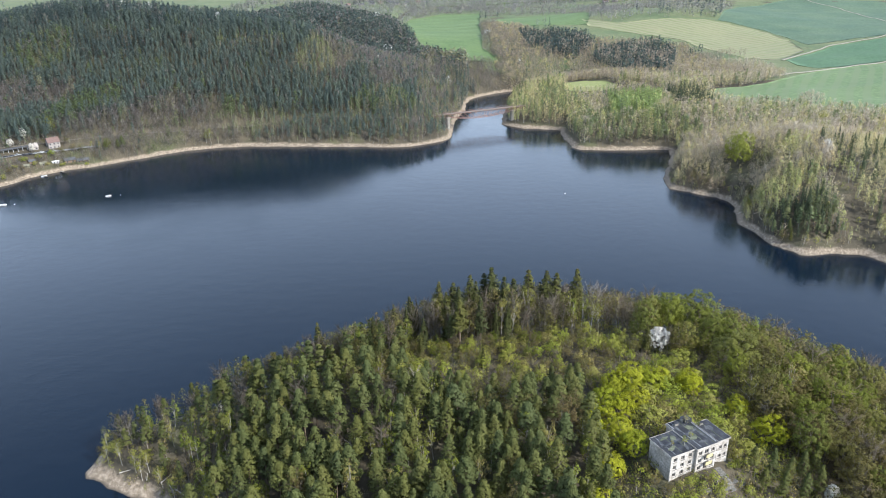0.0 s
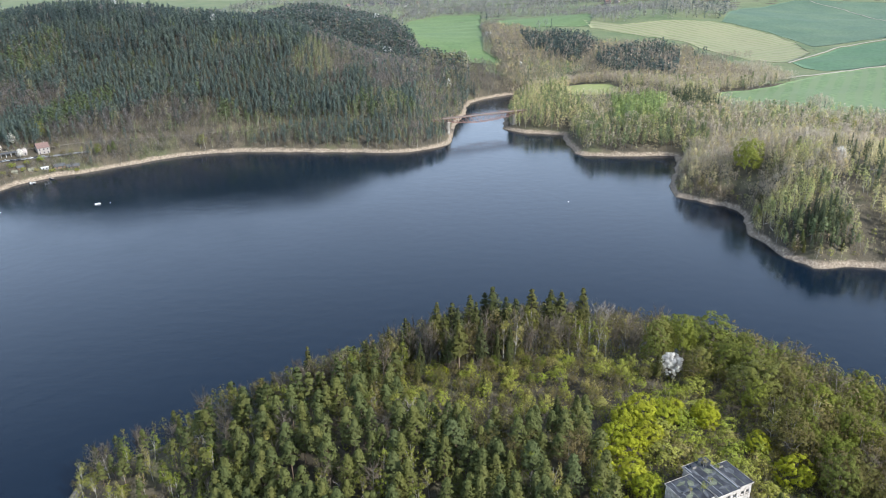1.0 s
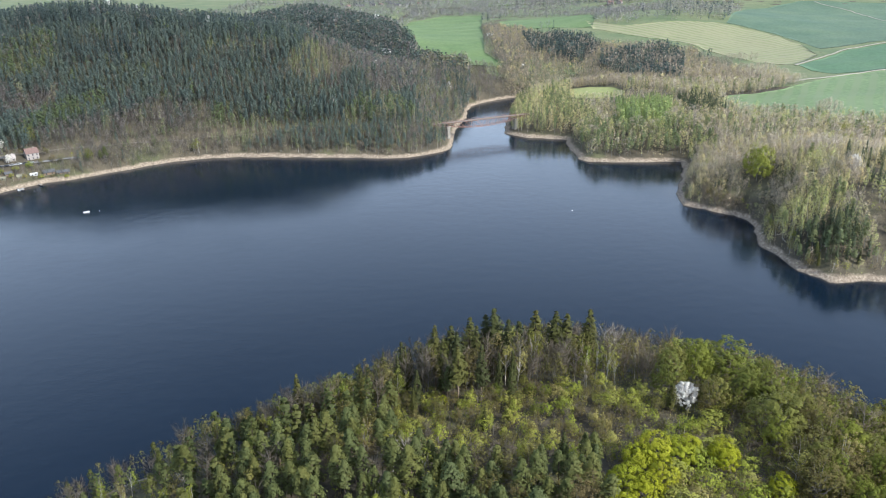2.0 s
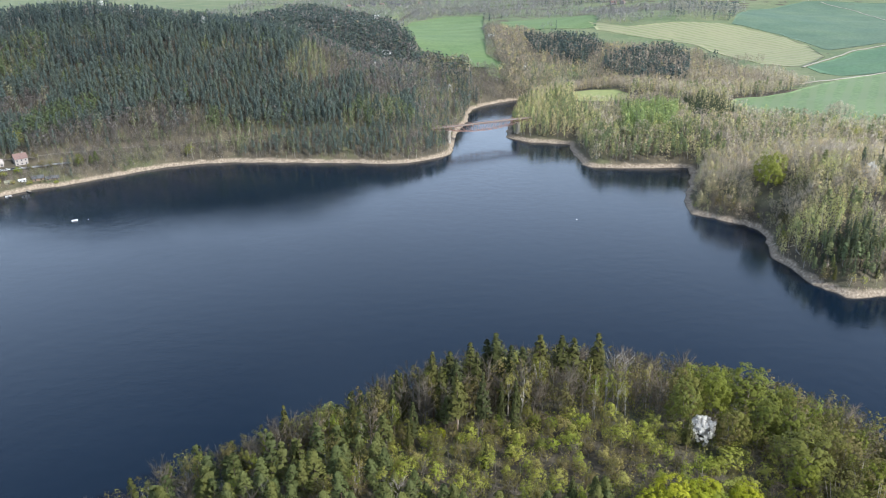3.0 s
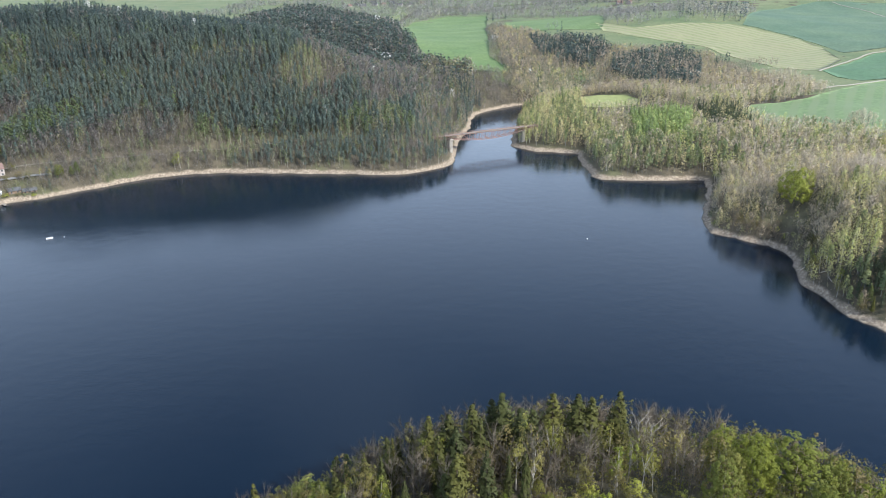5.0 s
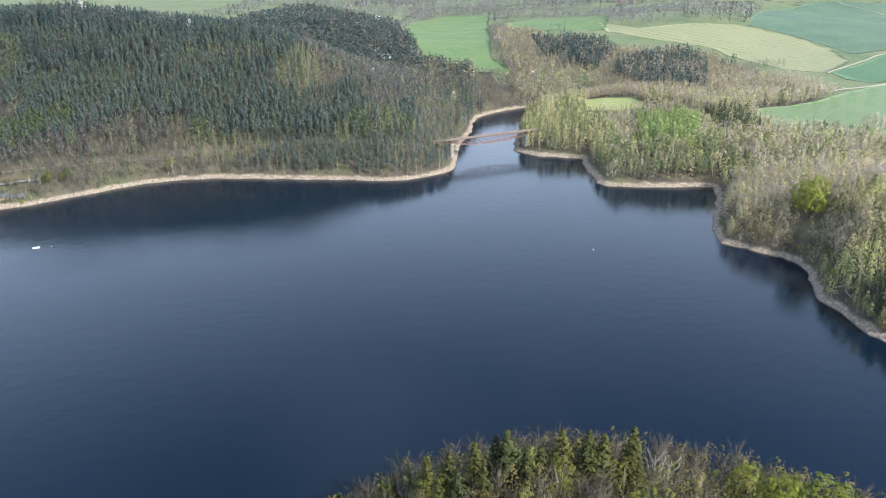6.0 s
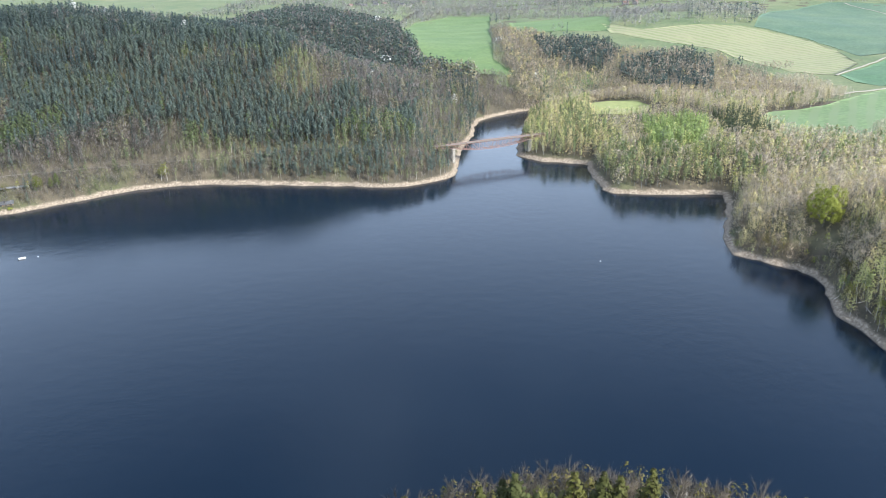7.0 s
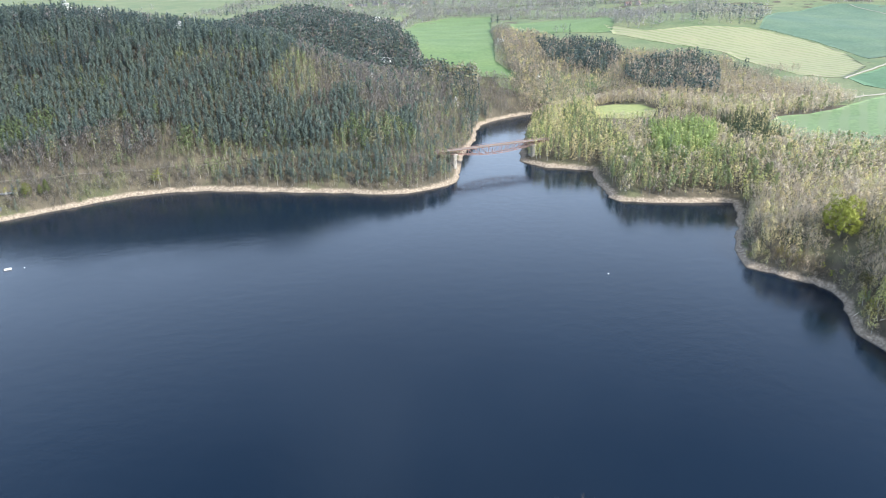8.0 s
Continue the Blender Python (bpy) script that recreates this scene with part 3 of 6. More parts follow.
NAMES = {"pine": "pine_tree", "spruce": "spruce_tree", "birch": "birch_tree", "maple": "maple_tree", "broad": "broadleaf_tree", "bare": "bare_tree", "olive": "budding_tree", "blossom": "cherry_tree", "larch": "larch_tree", "shrub": "shrub", "linden": "linden_tree", "dead": "dead_tree", "willow": "willow_tree"}
GROUPS = {k: v.replace("_tree", "") + (" bushes of the clearing" if k == "shrub" else " trees of the lake woods") for k, v in NAMES.items()}


def tree_meshes(kind, shape):
    (tv, tf, tn), (cv, cf, cn) = shape
    return raw_mesh("trunk", tv, tf, [BARK[kind]], normals=tn), raw_mesh("crown", cv, cf, [near_leaf[kind]], normals=cn)


near_shapes = {
    "pine": [pine_shape(10 + i, 19, 3.2, 112, 12, 0.28, c) for i, c in enumerate((0.24, 0.32, 0.18, 0.38, 0.28, 0.5))],
    "spruce": [spruce_shape(20 + i, 26, 3.5, t, 9, c, 11) for i, (t, c) in enumerate(((26, 0.16), (20, 0.34), (27, 0.10), (17, 0.46), (23, 0.25)))],
    "birch": [leafy_shape(30 + i, 17, 2.4, 54, 22, 0.15, 0.22, 12, 0.045, -0.8, 0.24, 0.12) for i in range(5)],
    "maple": [leafy_shape(40 + i, 12, 4.6, 220, 34, 0.17, 0.08, 10, 0.01, -0.6, 0.125, 0.05) for i in range(4)],
    "broad": [leafy_shape(50 + i, 20, 5.4, 230, 28, 0.21, 0.12, 12, 0.01, -0.6, 0.125, 0.06) for i in range(4)],
    "bare": [twiggy_shape(60 + i, 17, 3.4, 26, 34, 0.045, 0.22) for i in range(5)],
    "olive": [leafy_shape(70 + i, 16, 3.6, 84, 22, 0.16, 0.14, 16, 0.02, -0.7, 0.19, 0.10) for i in range(5)],
    "shrub": [leafy_shape(75 + i, 6, 2.5, 50, 18, 0.17, 0.02, 8, 0.02, -0.5, 0.24, 0.12) for i in range(4)],
    "blossom": [leafy_shape(80, 10, 3.0, 150, 40, 0.19, 0.1, 10, 0.01, -0.6, 0.16, 0.08)],
    "larch": [spruce_shape(85 + i, 20, 2.4, 20, 8, 0.15) for i in range(2)],
    "dead": [twiggy_shape(90 + i, 14, 3.4, 15, 9, 0.05, 0.3) for i in range(3)],
    "linden": [leafy_shape(99, 22, 9.0, 260, 36, 0.33, 0.04, 12, 0.01, -0.75, 0.125, 0.09)],
    "willow": [leafy_shape(95 + i, 15, 4.4, 130, 36, 0.17, 0.05, 12, 0.01, -0.7, 0.18, 0.08) for i in range(2)],
}
near_meshes = {k: [tree_meshes(k, s) for s in v] for k, v in near_shapes.items()}
near_heights = {"pine": 19, "spruce": 26, "birch": 17, "maple": 12, "broad": 20, "bare": 17, "olive": 16, "blossom": 10, "larch": 20, "shrub": 6, "dead": 14, "linden": 22, "willow": 15}


def plant(kind, x, y, height, spin, widen=1.0, variant=0, label="", sink=0.0):
    """One tree as a thing: trunk and crown on an Empty at its foot."""
    z = float(land(np.array([x]), np.array([y]))[0])
    ob = new(NAMES[kind])
    trunk, crown = near_meshes[kind][variant % len(near_meshes[kind])]
    for name, me in (("trunk", trunk), ("crown", crown)):
        new(name, me).parent = ob
    s = height / near_heights[kind]
    ob.matrix_world = Matrix.LocRotScale((x, y, z - sink), Euler((0, 0, spin)), (s * widen, s * widen, s))
    return tagged(ob, label or LABELS[kind][0], LABELS[kind][1], GROUPS[kind])


# far woods: light templates, joined into one sheet of trees for each wood and kind
far_shapes = {
    "pine": [cone_shape(110 + i, 16, 2.8, 34, 0.62, c, 0.5) for i, c in enumerate((0.34, 0.44, 0.28, 0.5, 0.38, 0.34))],
    "spruce": [cone_shape(120 + i, 20, 2.5, 32, 0.62, c, 0.9) for i, c in enumerate((0.08, 0.16, 0.1, 0.22, 0.12))],
    "birch": [slim_shape(130 + i, 16, 2.0, 46, 0.50, 0.25) for i in range(5)],
    "broad": [slim_shape(150 + i, 15, 2.9, 64, 0.6, 0.1) for i in range(4)],
    "bare": [slim_shape(160 + i, 14, 2.7, 46, 0.20, 0.1, True) for i in range(5)],
    "olive": [slim_shape(170 + i, 13, 2.4, 46, 0.42, 0.15) for i in range(5)],
    "larch": [cone_shape(185 + i, 17, 2.2, 24, 0.7, 0.1, 0.8) for i in range(3)],
    "blossom": [slim_shape(190 + i, 9, 2.8, 60, 0.5, 0.15) for i in range(2)],
}
east_shapes = {
    "pine": [cone_shape(510 + i, 18, 2.3, 30, 0.62, c, 0.55) for i, c in enumerate((0.3, 0.4, 0.22, 0.45, 0.35))],
    "spruce": [cone_shape(520 + i, 20, 2.4, 32, 0.6, c, 0.9) for i, c in enumerate((0.08, 0.16, 0.1))],
    "birch": [slim_shape(530 + i, 16, 2.0, 64, 0.40, 0.2) for i in range(6)],
    "bare": [slim_shape(560 + i, 15, 2.7, 50, 0.16, 0.14, True) for i in range(6)],
    "olive": [slim_shape(570 + i, 14, 2.4, 52, 0.38, 0.12) for i in range(6)],
    "larch": [cone_shape(585 + i, 16, 2.2, 44, 0.5, 0.08, 0.75) for i in range(4)],
    "blossom": [slim_shape(590 + i, 8, 2.6, 70, 0.4, 0.15) for i in range(2)],
}
middle_shapes = {
    "pine": [pine_shape(210 + i, 19, 2.5, 20, 12, 0.5, c, False) for i, c in enumerate((0.34, 0.44, 0.3, 0.5))],
    "spruce": [cone_shape(220 + i, 22, 2.7, 80, 0.5, c, 0.85) for i, c in enumerate((0.1, 0.3, 0.15, 0.2))],
    "birch": [slim_shape(230 + i, 17, 2.2, 120, 0.33, 0.2, False, 4) for i in range(6)],
    "bare": [slim_shape(260 + i, 16, 3.0, 110, 0.09, 0.2, True, 3, 5) for i in range(5)],
    "olive": [slim_shape(270 + i, 15, 2.6, 120, 0.29, 0.15, False, 4) for i in range(5)],
    "blossom": [leafy_shape(280, 10, 3.2, 30, 20, 0.3, 0.1, 6)],
}
distant_shapes = {
    "pine": [cone_shape(310 + i, 18, 2.9, 14, 1.1, 0.15, 0.5) for i in range(3)],
    "spruce": [cone_shape(320 + i, 20, 3.0, 14, 1.15, 0.04, 0.85) for i in range(3)],
    "bare": [slim_shape(360 + i, 14, 3.4, 26, 0.42, 0.05, True) for i in range(4)],
    "olive": [slim_shape(370 + i, 13, 3.0, 26, 0.8, 0.1) for i in range(4)],
    "blossom": [slim_shape(390, 7, 2.6, 24, 0.7, 0.1)],
    "larch": [cone_shape(385, 17, 2.8, 14, 1.1, 0.1, 0.8)],
}
thicket_shapes = {
    "olive": [slim_shape(410 + i, 3.0, 1.4, 38, 0.19, 0.02) for i in range(4)],
    "bare": [slim_shape(420 + i, 3.0, 1.5, 38, 0.05, 0.02, True) for i in range(4)],
    "birch": [slim_shape(430 + i, 3.4, 1.3, 44, 0.2, 0.02) for i in range(4)],
    "broad": [slim_shape(440 + i, 3.0, 1.8, 46, 0.24, 0.0) for i in range(3)],
}
FAR_LABEL = {"pine": "dense pine wood", "spruce": "dark pointed spruces", "birch": "yellow-green young birches",
             "broad": "fresh green broad-leaved trees", "bare": "grey-brown leafless trees", "olive": "olive-brown budding trees",
             "larch": "bright green larches", "blossom": "white flowering wild cherry trees"}


def wood(spots, shapes, place, leaf=far_leaf):
    """spots: by kind, rows of x, y, height, width factor. One stuff object for each kind."""
    for kind, rows in spots.items():
        rows = np.array(rows)
        if not len(rows):
            continue
        z = land(rows[:, 0], rows[:, 1])
        vs, fs, ns, slots, tints, n = [], [], [], [], [], 0
        which = rng.integers(0, len(shapes[kind]), len(rows))
        for k, ((tv, tf, tn), (cv, cf, cn)) in enumerate(shapes[kind]):
            sel = np.flatnonzero(which == k)
            if not len(sel):
                continue
            v, f, m = np.concatenate([tv, cv]), np.concatenate([tf, cf + len(tv)]), np.concatenate([tn, cn])
            s = (rows[sel, 2] / v[:, 2].max())[:, None]
            a = rng.uniform(0, 6.283, len(sel))[:, None]
            w = s * rows[sel, 3][:, None]
            x = rows[sel, 0][:, None] + w * (v[:, 0] * np.cos(a) - v[:, 1] * np.sin(a))
            y = rows[sel, 1][:, None] + w * (v[:, 0] * np.sin(a) + v[:, 1] * np.cos(a))
            vs.append(np.stack([x, y, z[sel][:, None] + s * v[:, 2]], -1).reshape(-1, 3))
            ns.append(np.stack([m[:, 0] * np.cos(a) - m[:, 1] * np.sin(a), m[:, 0] * np.sin(a) + m[:, 1] * np.cos(a), m[:, 2] + 0 * a], -1).reshape(-1, 3))
            fs.append((f[None] + (n + np.arange(len(sel)) * len(v))[:, None, None]).reshape(-1, 3))
            slots.append(np.tile(np.r_[np.zeros(len(tf)), np.ones(len(cf))], len(sel)))
            tints.append(np.repeat(rng.uniform(0, 1, len(sel)), len(f)))
            n += len(sel) * len(v)
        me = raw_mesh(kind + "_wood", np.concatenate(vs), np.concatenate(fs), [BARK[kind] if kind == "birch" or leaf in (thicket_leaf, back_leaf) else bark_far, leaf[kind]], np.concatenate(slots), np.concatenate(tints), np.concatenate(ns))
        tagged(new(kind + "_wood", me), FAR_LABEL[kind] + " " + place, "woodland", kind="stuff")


def inside(poly, x, y):
    hit = np.zeros(np.shape(x), bool)
    for (ax, ay), (bx, by) in zip(poly, poly[1:] + poly[:1]):
        if ay != by:
            hit ^= ((ay > y) != (by > y)) & (x < (bx - ax) * (y - ay) / (by - ay) + ax)
    return hit


def jittered(x0, x1, y0, y1, step):
    xs, ys = np.meshgrid(np.arange(x0, x1, step), np.arange(y0, y1, step))
    return xs.ravel() + rng.uniform(-0.48, 0.48, xs.size) * step, ys.ravel() + rng.uniform(-0.48, 0.48, xs.size) * step


# ---- fields ----
def draped(poly, step, lift):
    """A field laid over the ground, cut into squares of the given step."""
    bm = bmesh.new()
    bm.faces.new([bm.verts.new((x, y, 0)) for x, y in poly])
    for axis in (0, 1):
        lo, hi = min(p[axis] for p in poly), max(p[axis] for p in poly)
        for at in np.arange(math.ceil(lo / step) * step + 0.01, hi, step):
            co, no = [0, 0, 0], [0, 0, 0]
            co[axis], no[axis] = at, 1
            bmesh.ops.bisect_plane(bm, geom=bm.verts[:] + bm.edges[:] + bm.faces[:], plane_co=co, plane_no=no)
    rim = [e for e in bm.edges if e.is_boundary]
    made = bmesh.ops.extrude_edge_only(bm, edges=rim)
    drop = {v for v in made["geom"] if isinstance(v, bmesh.types.BMVert)}
    co = np.array([v.co[:2] for v in bm.verts])
    for v, z in zip(bm.verts, land(co[:, 0], co[:, 1])):
        v.co.z = z + lift - (2.5 if v in drop else 0)
    for f in bm.faces:
        f.smooth = True
        if f.normal.z < 0:
            f.normal_flip()
    return bm


def field_material(name, a, b, stripe=None, turn=0.0, gap=14.0):
    """Grass or young crop, with the drill rows and wheel tracks of the tractor."""
    m, nt, bsdf = surface(name, 0.9)
    geo = nt.nodes.new("ShaderNodeNewGeometry").outputs["Position"]
    n, g = noise_node(nt, 60.0, 5.0, 0.55, geo), noise_node(nt, 5.0, 4.0, 0.6, geo)
    r = ramp(nt, [(0.3, a), (0.7, b)])
    gr = ramp(nt, [(0.3, (0.8, 0.8, 0.8)), (0.7, (1.15, 1.15, 1.12))])
    links(nt, [(n.outputs["Fac"], r.inputs[0]), (g.outputs["Fac"], gr.inputs[0])])
    colour = mixed(nt, 1.0, r.outputs[0], gr.outputs[0], "MULTIPLY")
    if stripe:
        mp = nt.nodes.new("ShaderNodeMapping")
        mp.inputs["Rotation"].default_value[2] = turn
        w = nt.nodes.new("ShaderNodeTexWave")
        w.inputs["Scale"].default_value = 0.314 / gap
        w.inputs["Distortion"].default_value, w.inputs["Detail"].default_value, w.inputs["Detail Scale"].default_value = 3.5, 2.0, 0.35
        sr = ramp(nt, [(0.35, (0, 0, 0)), (0.75, (1, 1, 1))])
        links(nt, [(geo, mp.inputs[0]), (mp.outputs[0], w.inputs["Vector"]), (w.outputs["Fac"], sr.inputs[0])])
        colour = mixed(nt, sr.outputs[0], colour, stripe)
    nt.links.new(colour, bsdf.inputs["Base Color"])
    return m


meadow_mat = field_material("meadow_grass", (0.085, 0.135, 0.048), (0.125, 0.175, 0.066))
crop_mat = field_material("young_winter_crop", (0.105, 0.158, 0.070), (0.132, 0.180, 0.084), (0.13, 0.17, 0.085), 0.5, 16)
# upper right fields: cloud shade is put into the next two base colours
dark_crop_mat = field_material("dark_winter_crop", (0.066, 0.125, 0.066), (0.084, 0.142, 0.075))
slope_mat = field_material("shaded_slope_grass", (0.068, 0.112, 0.072), (0.10, 0.142, 0.084))
pale_mat = field_material("pale_striped_pasture", (0.15, 0.18, 0.078), (0.215, 0.215, 0.115), (0.222, 0.208, 0.122), -0.62, 13)
hay_mat = field_material("pale_hay_meadow", (0.19, 0.215, 0.08), (0.23, 0.245, 0.10))
rough_mat = field_material("rough_grassland", (0.088, 0.122, 0.056), (0.155, 0.165, 0.082))
earth_mat = field_material("ploughed_earth", (0.30, 0.25, 0.20), (0.36, 0.31, 0.25))
FIELDS = [
    ("distant_grassland", rough_mat, [(-2600, 1640), (-110, 1640), (-70, 2080), (1520, 2080), (2600, 1200), (2600, 3300), (-2600, 3300)], 70, 3.0, "hazy green grassland of the distance"),
    ("far_pasture", rough_mat, [(60, 985), (330, 880), (700, 900), (1500, 1000), (1500, 2100), (-60, 2100), (-100, 1640), (-35, 1230), (40, 1090)], 12, 0.25, "rough green grassland of the far valley"),
    ("meadow", meadow_mat, [(-101, 1424), (-64, 1720), (11, 1830), (96, 1800), (78, 1500), (70, 1260), (62, 1105), (86, 1012), (41, 1020), (7, 1026), (-28, 1050), (-38, 1140)], 10, 0.6, "bright green sloping meadow"),
    ("pale_pasture", pale_mat, [(264, 1434), (316, 1352), (398, 1366), (477, 1353), (535, 1275), (552, 1196), (530, 1098), (473, 1034), (431, 1062), (406, 1136), (387, 1216), (365, 1244), (304, 1294), (262, 1347)], 10, 0.6, "pale striped pasture on the valley slope"),
    ("hay_meadow", hay_mat, [(146, 890), (172, 892), (196, 884), (206, 866), (196, 842), (170, 838), (148, 845)], 6, 0.4, "small pale yellow-green meadow behind the wood"),
    ("crop_field", crop_mat, [(312, 838), (350, 852), (387, 872), (478, 938), (580, 972), (900, 960), (700, 760), (500, 690), (408, 680), (340, 715), (290, 740), (286, 800)], 8, 0.55, "large green field of young crop"),
    ("dark_crop_field", dark_crop_mat, [(473, 1028), (534, 1080), (599, 1138), (702, 1190), (900, 1180), (640, 1010), (523, 962), (486, 958), (470, 985)], 10, 0.6, "deep green crop field"),
    ("upper_slope_field", slope_mat, [(490, 1350), (560, 1500), (612, 1600), (780, 1720), (975, 1690), (900, 1350), (725, 1222), (612, 1172), (560, 1150), (560, 1200), (542, 1280)], 10, 0.6, "shaded blue-green grass slope"),
    ("ploughed_strip", earth_mat, [(-262, 2080), (-150, 2085), (-140, 2125), (-250, 2120)], 14, 2.2, "pale ploughed strip by the village"),
    ("valley_field", crop_mat, [(-1400, 2280), (-1091, 2540), (-700, 2560), (-560, 2300), (-640, 2190), (-1000, 2150)], 25, 2.0, "light green field in the distant valley"),
    ("distant_meadow", meadow_mat, [(123, 1640), (236, 1660), (300, 1600), (285, 1450), (262, 1362), (187, 1392), (116, 1378)], 12, 0.6, "green meadow between the copses"),
]
for name, mat, poly, step, lift, label in FIELDS:
    structure(name, draped(poly, step, lift), label, mat)


def ribbon(points, width, lift, step=6.0):
    """A strip of road over the ground along a line of points."""
    pts = [Vector((*p, 0)) for p in points]
    line = []
    for a, b in zip(pts, pts[1:]):
        n = max(1, round((b - a).length / step))
        line += [a.lerp(b, k / n) for k in range(n)]
    line.append(pts[-1])
    line = [sum(line[max(0, i - 2):i + 3], Vector()) / len(line[max(0, i - 2):i + 3]) for i in range(len(line))]
    bm, rows = bmesh.new(), []
    for i, p in enumerate(line):
        t = (line[min(i + 1, len(line) - 1)] - line[max(i - 1, 0)]).normalized()
        n = Vector((-t.y, t.x, 0)) * width / 2
        z = float(land(np.array([p.x]), np.array([p.y]))[0]) + lift
        rows.append([bm.verts.new((*(p + n * k).to_2d(), z - (0.35 if abs(k) > 1 else 0))) for k in (1.15, 1, -1, -1.15)])
    for r0, r1 in zip(rows, rows[1:]):
        for k in range(3):
            bm.faces.new((r0[k], r0[k + 1], r1[k + 1], r1[k]))
    bmesh.ops.recalc_face_normals(bm, faces=bm.faces)
    return bm


track_mat = plain("gravel_track", (0.24, 0.22, 0.17), (0.34, 0.31, 0.25), 3.0, 0.95, fine=0.7)
ballast_mat = plain("railway_ballast", (0.12, 0.108, 0.085), (0.19, 0.168, 0.13), 3.0, 0.95, fine=0.6)
asphalt_mat = plain("grey_asphalt", (0.16, 0.16, 0.155), (0.22, 0.215, 0.205), 4.0, 0.9, fine=0.5)
structure("field_track", ribbon([(318, 890), (374, 900), (465, 934), (640, 1000), (900, 1090)], 3.0, 0.9), "pale gravel track along the crop field", track_mat)
structure("upper_track", ribbon([(465, 1020), (473, 1034), (534, 1086), (599, 1144), (690, 1190), (800, 1300), (822, 1400), (832, 1600), (805, 1710)], 2.6, 1.2), "pale field track on the far slope", track_mat)
structure("railway_bed", ribbon([(-480, 575), (-400, 606), (-335, 648), (-271, 680), (-215, 700), (-151, 709), (-102, 712), (-40, 713), (-9, 722)], 1.8, 0.3), "brown gravel railway bed above the shore", ballast_mat)
structure("shore_road", ribbon([(-470, 545), (-400, 574), (-363, 606), (-347, 622), (-322, 636), (-300, 650)], 4.5, 0.5), "grey asphalt road by the lake settlement", asphalt_mat)

# ---- the far woods ----
OPEN = [p for _, _, p, *_ in FIELDS[2:]]
LARCH_PLOT = [(163, 700), (200, 690), (234, 768), (226, 812), (180, 800)]
SPRUCE_PLOT = [(230, 722), (272, 724), (290, 815), (244, 815)]
COPSE_A = [(128, 1235), (180, 1260), (240, 1240), (238, 1160), (215, 1110), (188, 1045), (128, 1090)]
COPSE_B = [(205, 1000), (222, 1085), (290, 1150), (338, 1180), (340, 1090), (318, 1020), (290, 930), (230, 920)]
VALLEY_WOOD = [(85, 935), (92, 1000), (80, 1225), (98, 1400), (135, 1400), (168, 1250), (240, 1215), (310, 1190), (372, 1150), (378, 1013), (379, 926), (365, 890), (290, 930), (240, 895), (152, 900), (120, 930)]
SETTLEMENT = [(-480, 520), (-352, 562), (-300, 618), (-312, 655), (-350, 655), (-480, 600)]
BEHIND_CREST = [(-1000, 905), (-200, 915), (-140, 1000), (-200, 1060), (-280, 1100), (-360, 1200), (-460, 1400), (-540, 1600), (-1000, 1600)]
ROAD = [(-470, 545), (-400, 574), (-363, 606), (-347, 622), (-322, 636), (-300, 650)]
RAIL = [(-480, 575), (-400, 606), (-335, 648), (-271, 680), (-215, 700), (-151, 709), (-102, 712), (-40, 713), (-9, 722)]


def near_line(points, x, y):
    best = np.full(np.shape(x), 1e9)
    for (ax, ay), (bx, by) in zip(points, points[1:]):
        ex, ey = bx - ax, by - ay
        k = np.clip(((x - ax) * ex + (y - ay) * ey) / (ex * ex + ey * ey), 0, 1)
        best = np.minimum(best, np.hypot(x - ax - k * ex, y - ay - k * ey))
    return best


def sort_out(kinds, x, y, h, w, spots):
    for k, a, b, c, d in zip(kinds, x, y, h, w):
        if k:
            spots[k].append((a, b, c, d))


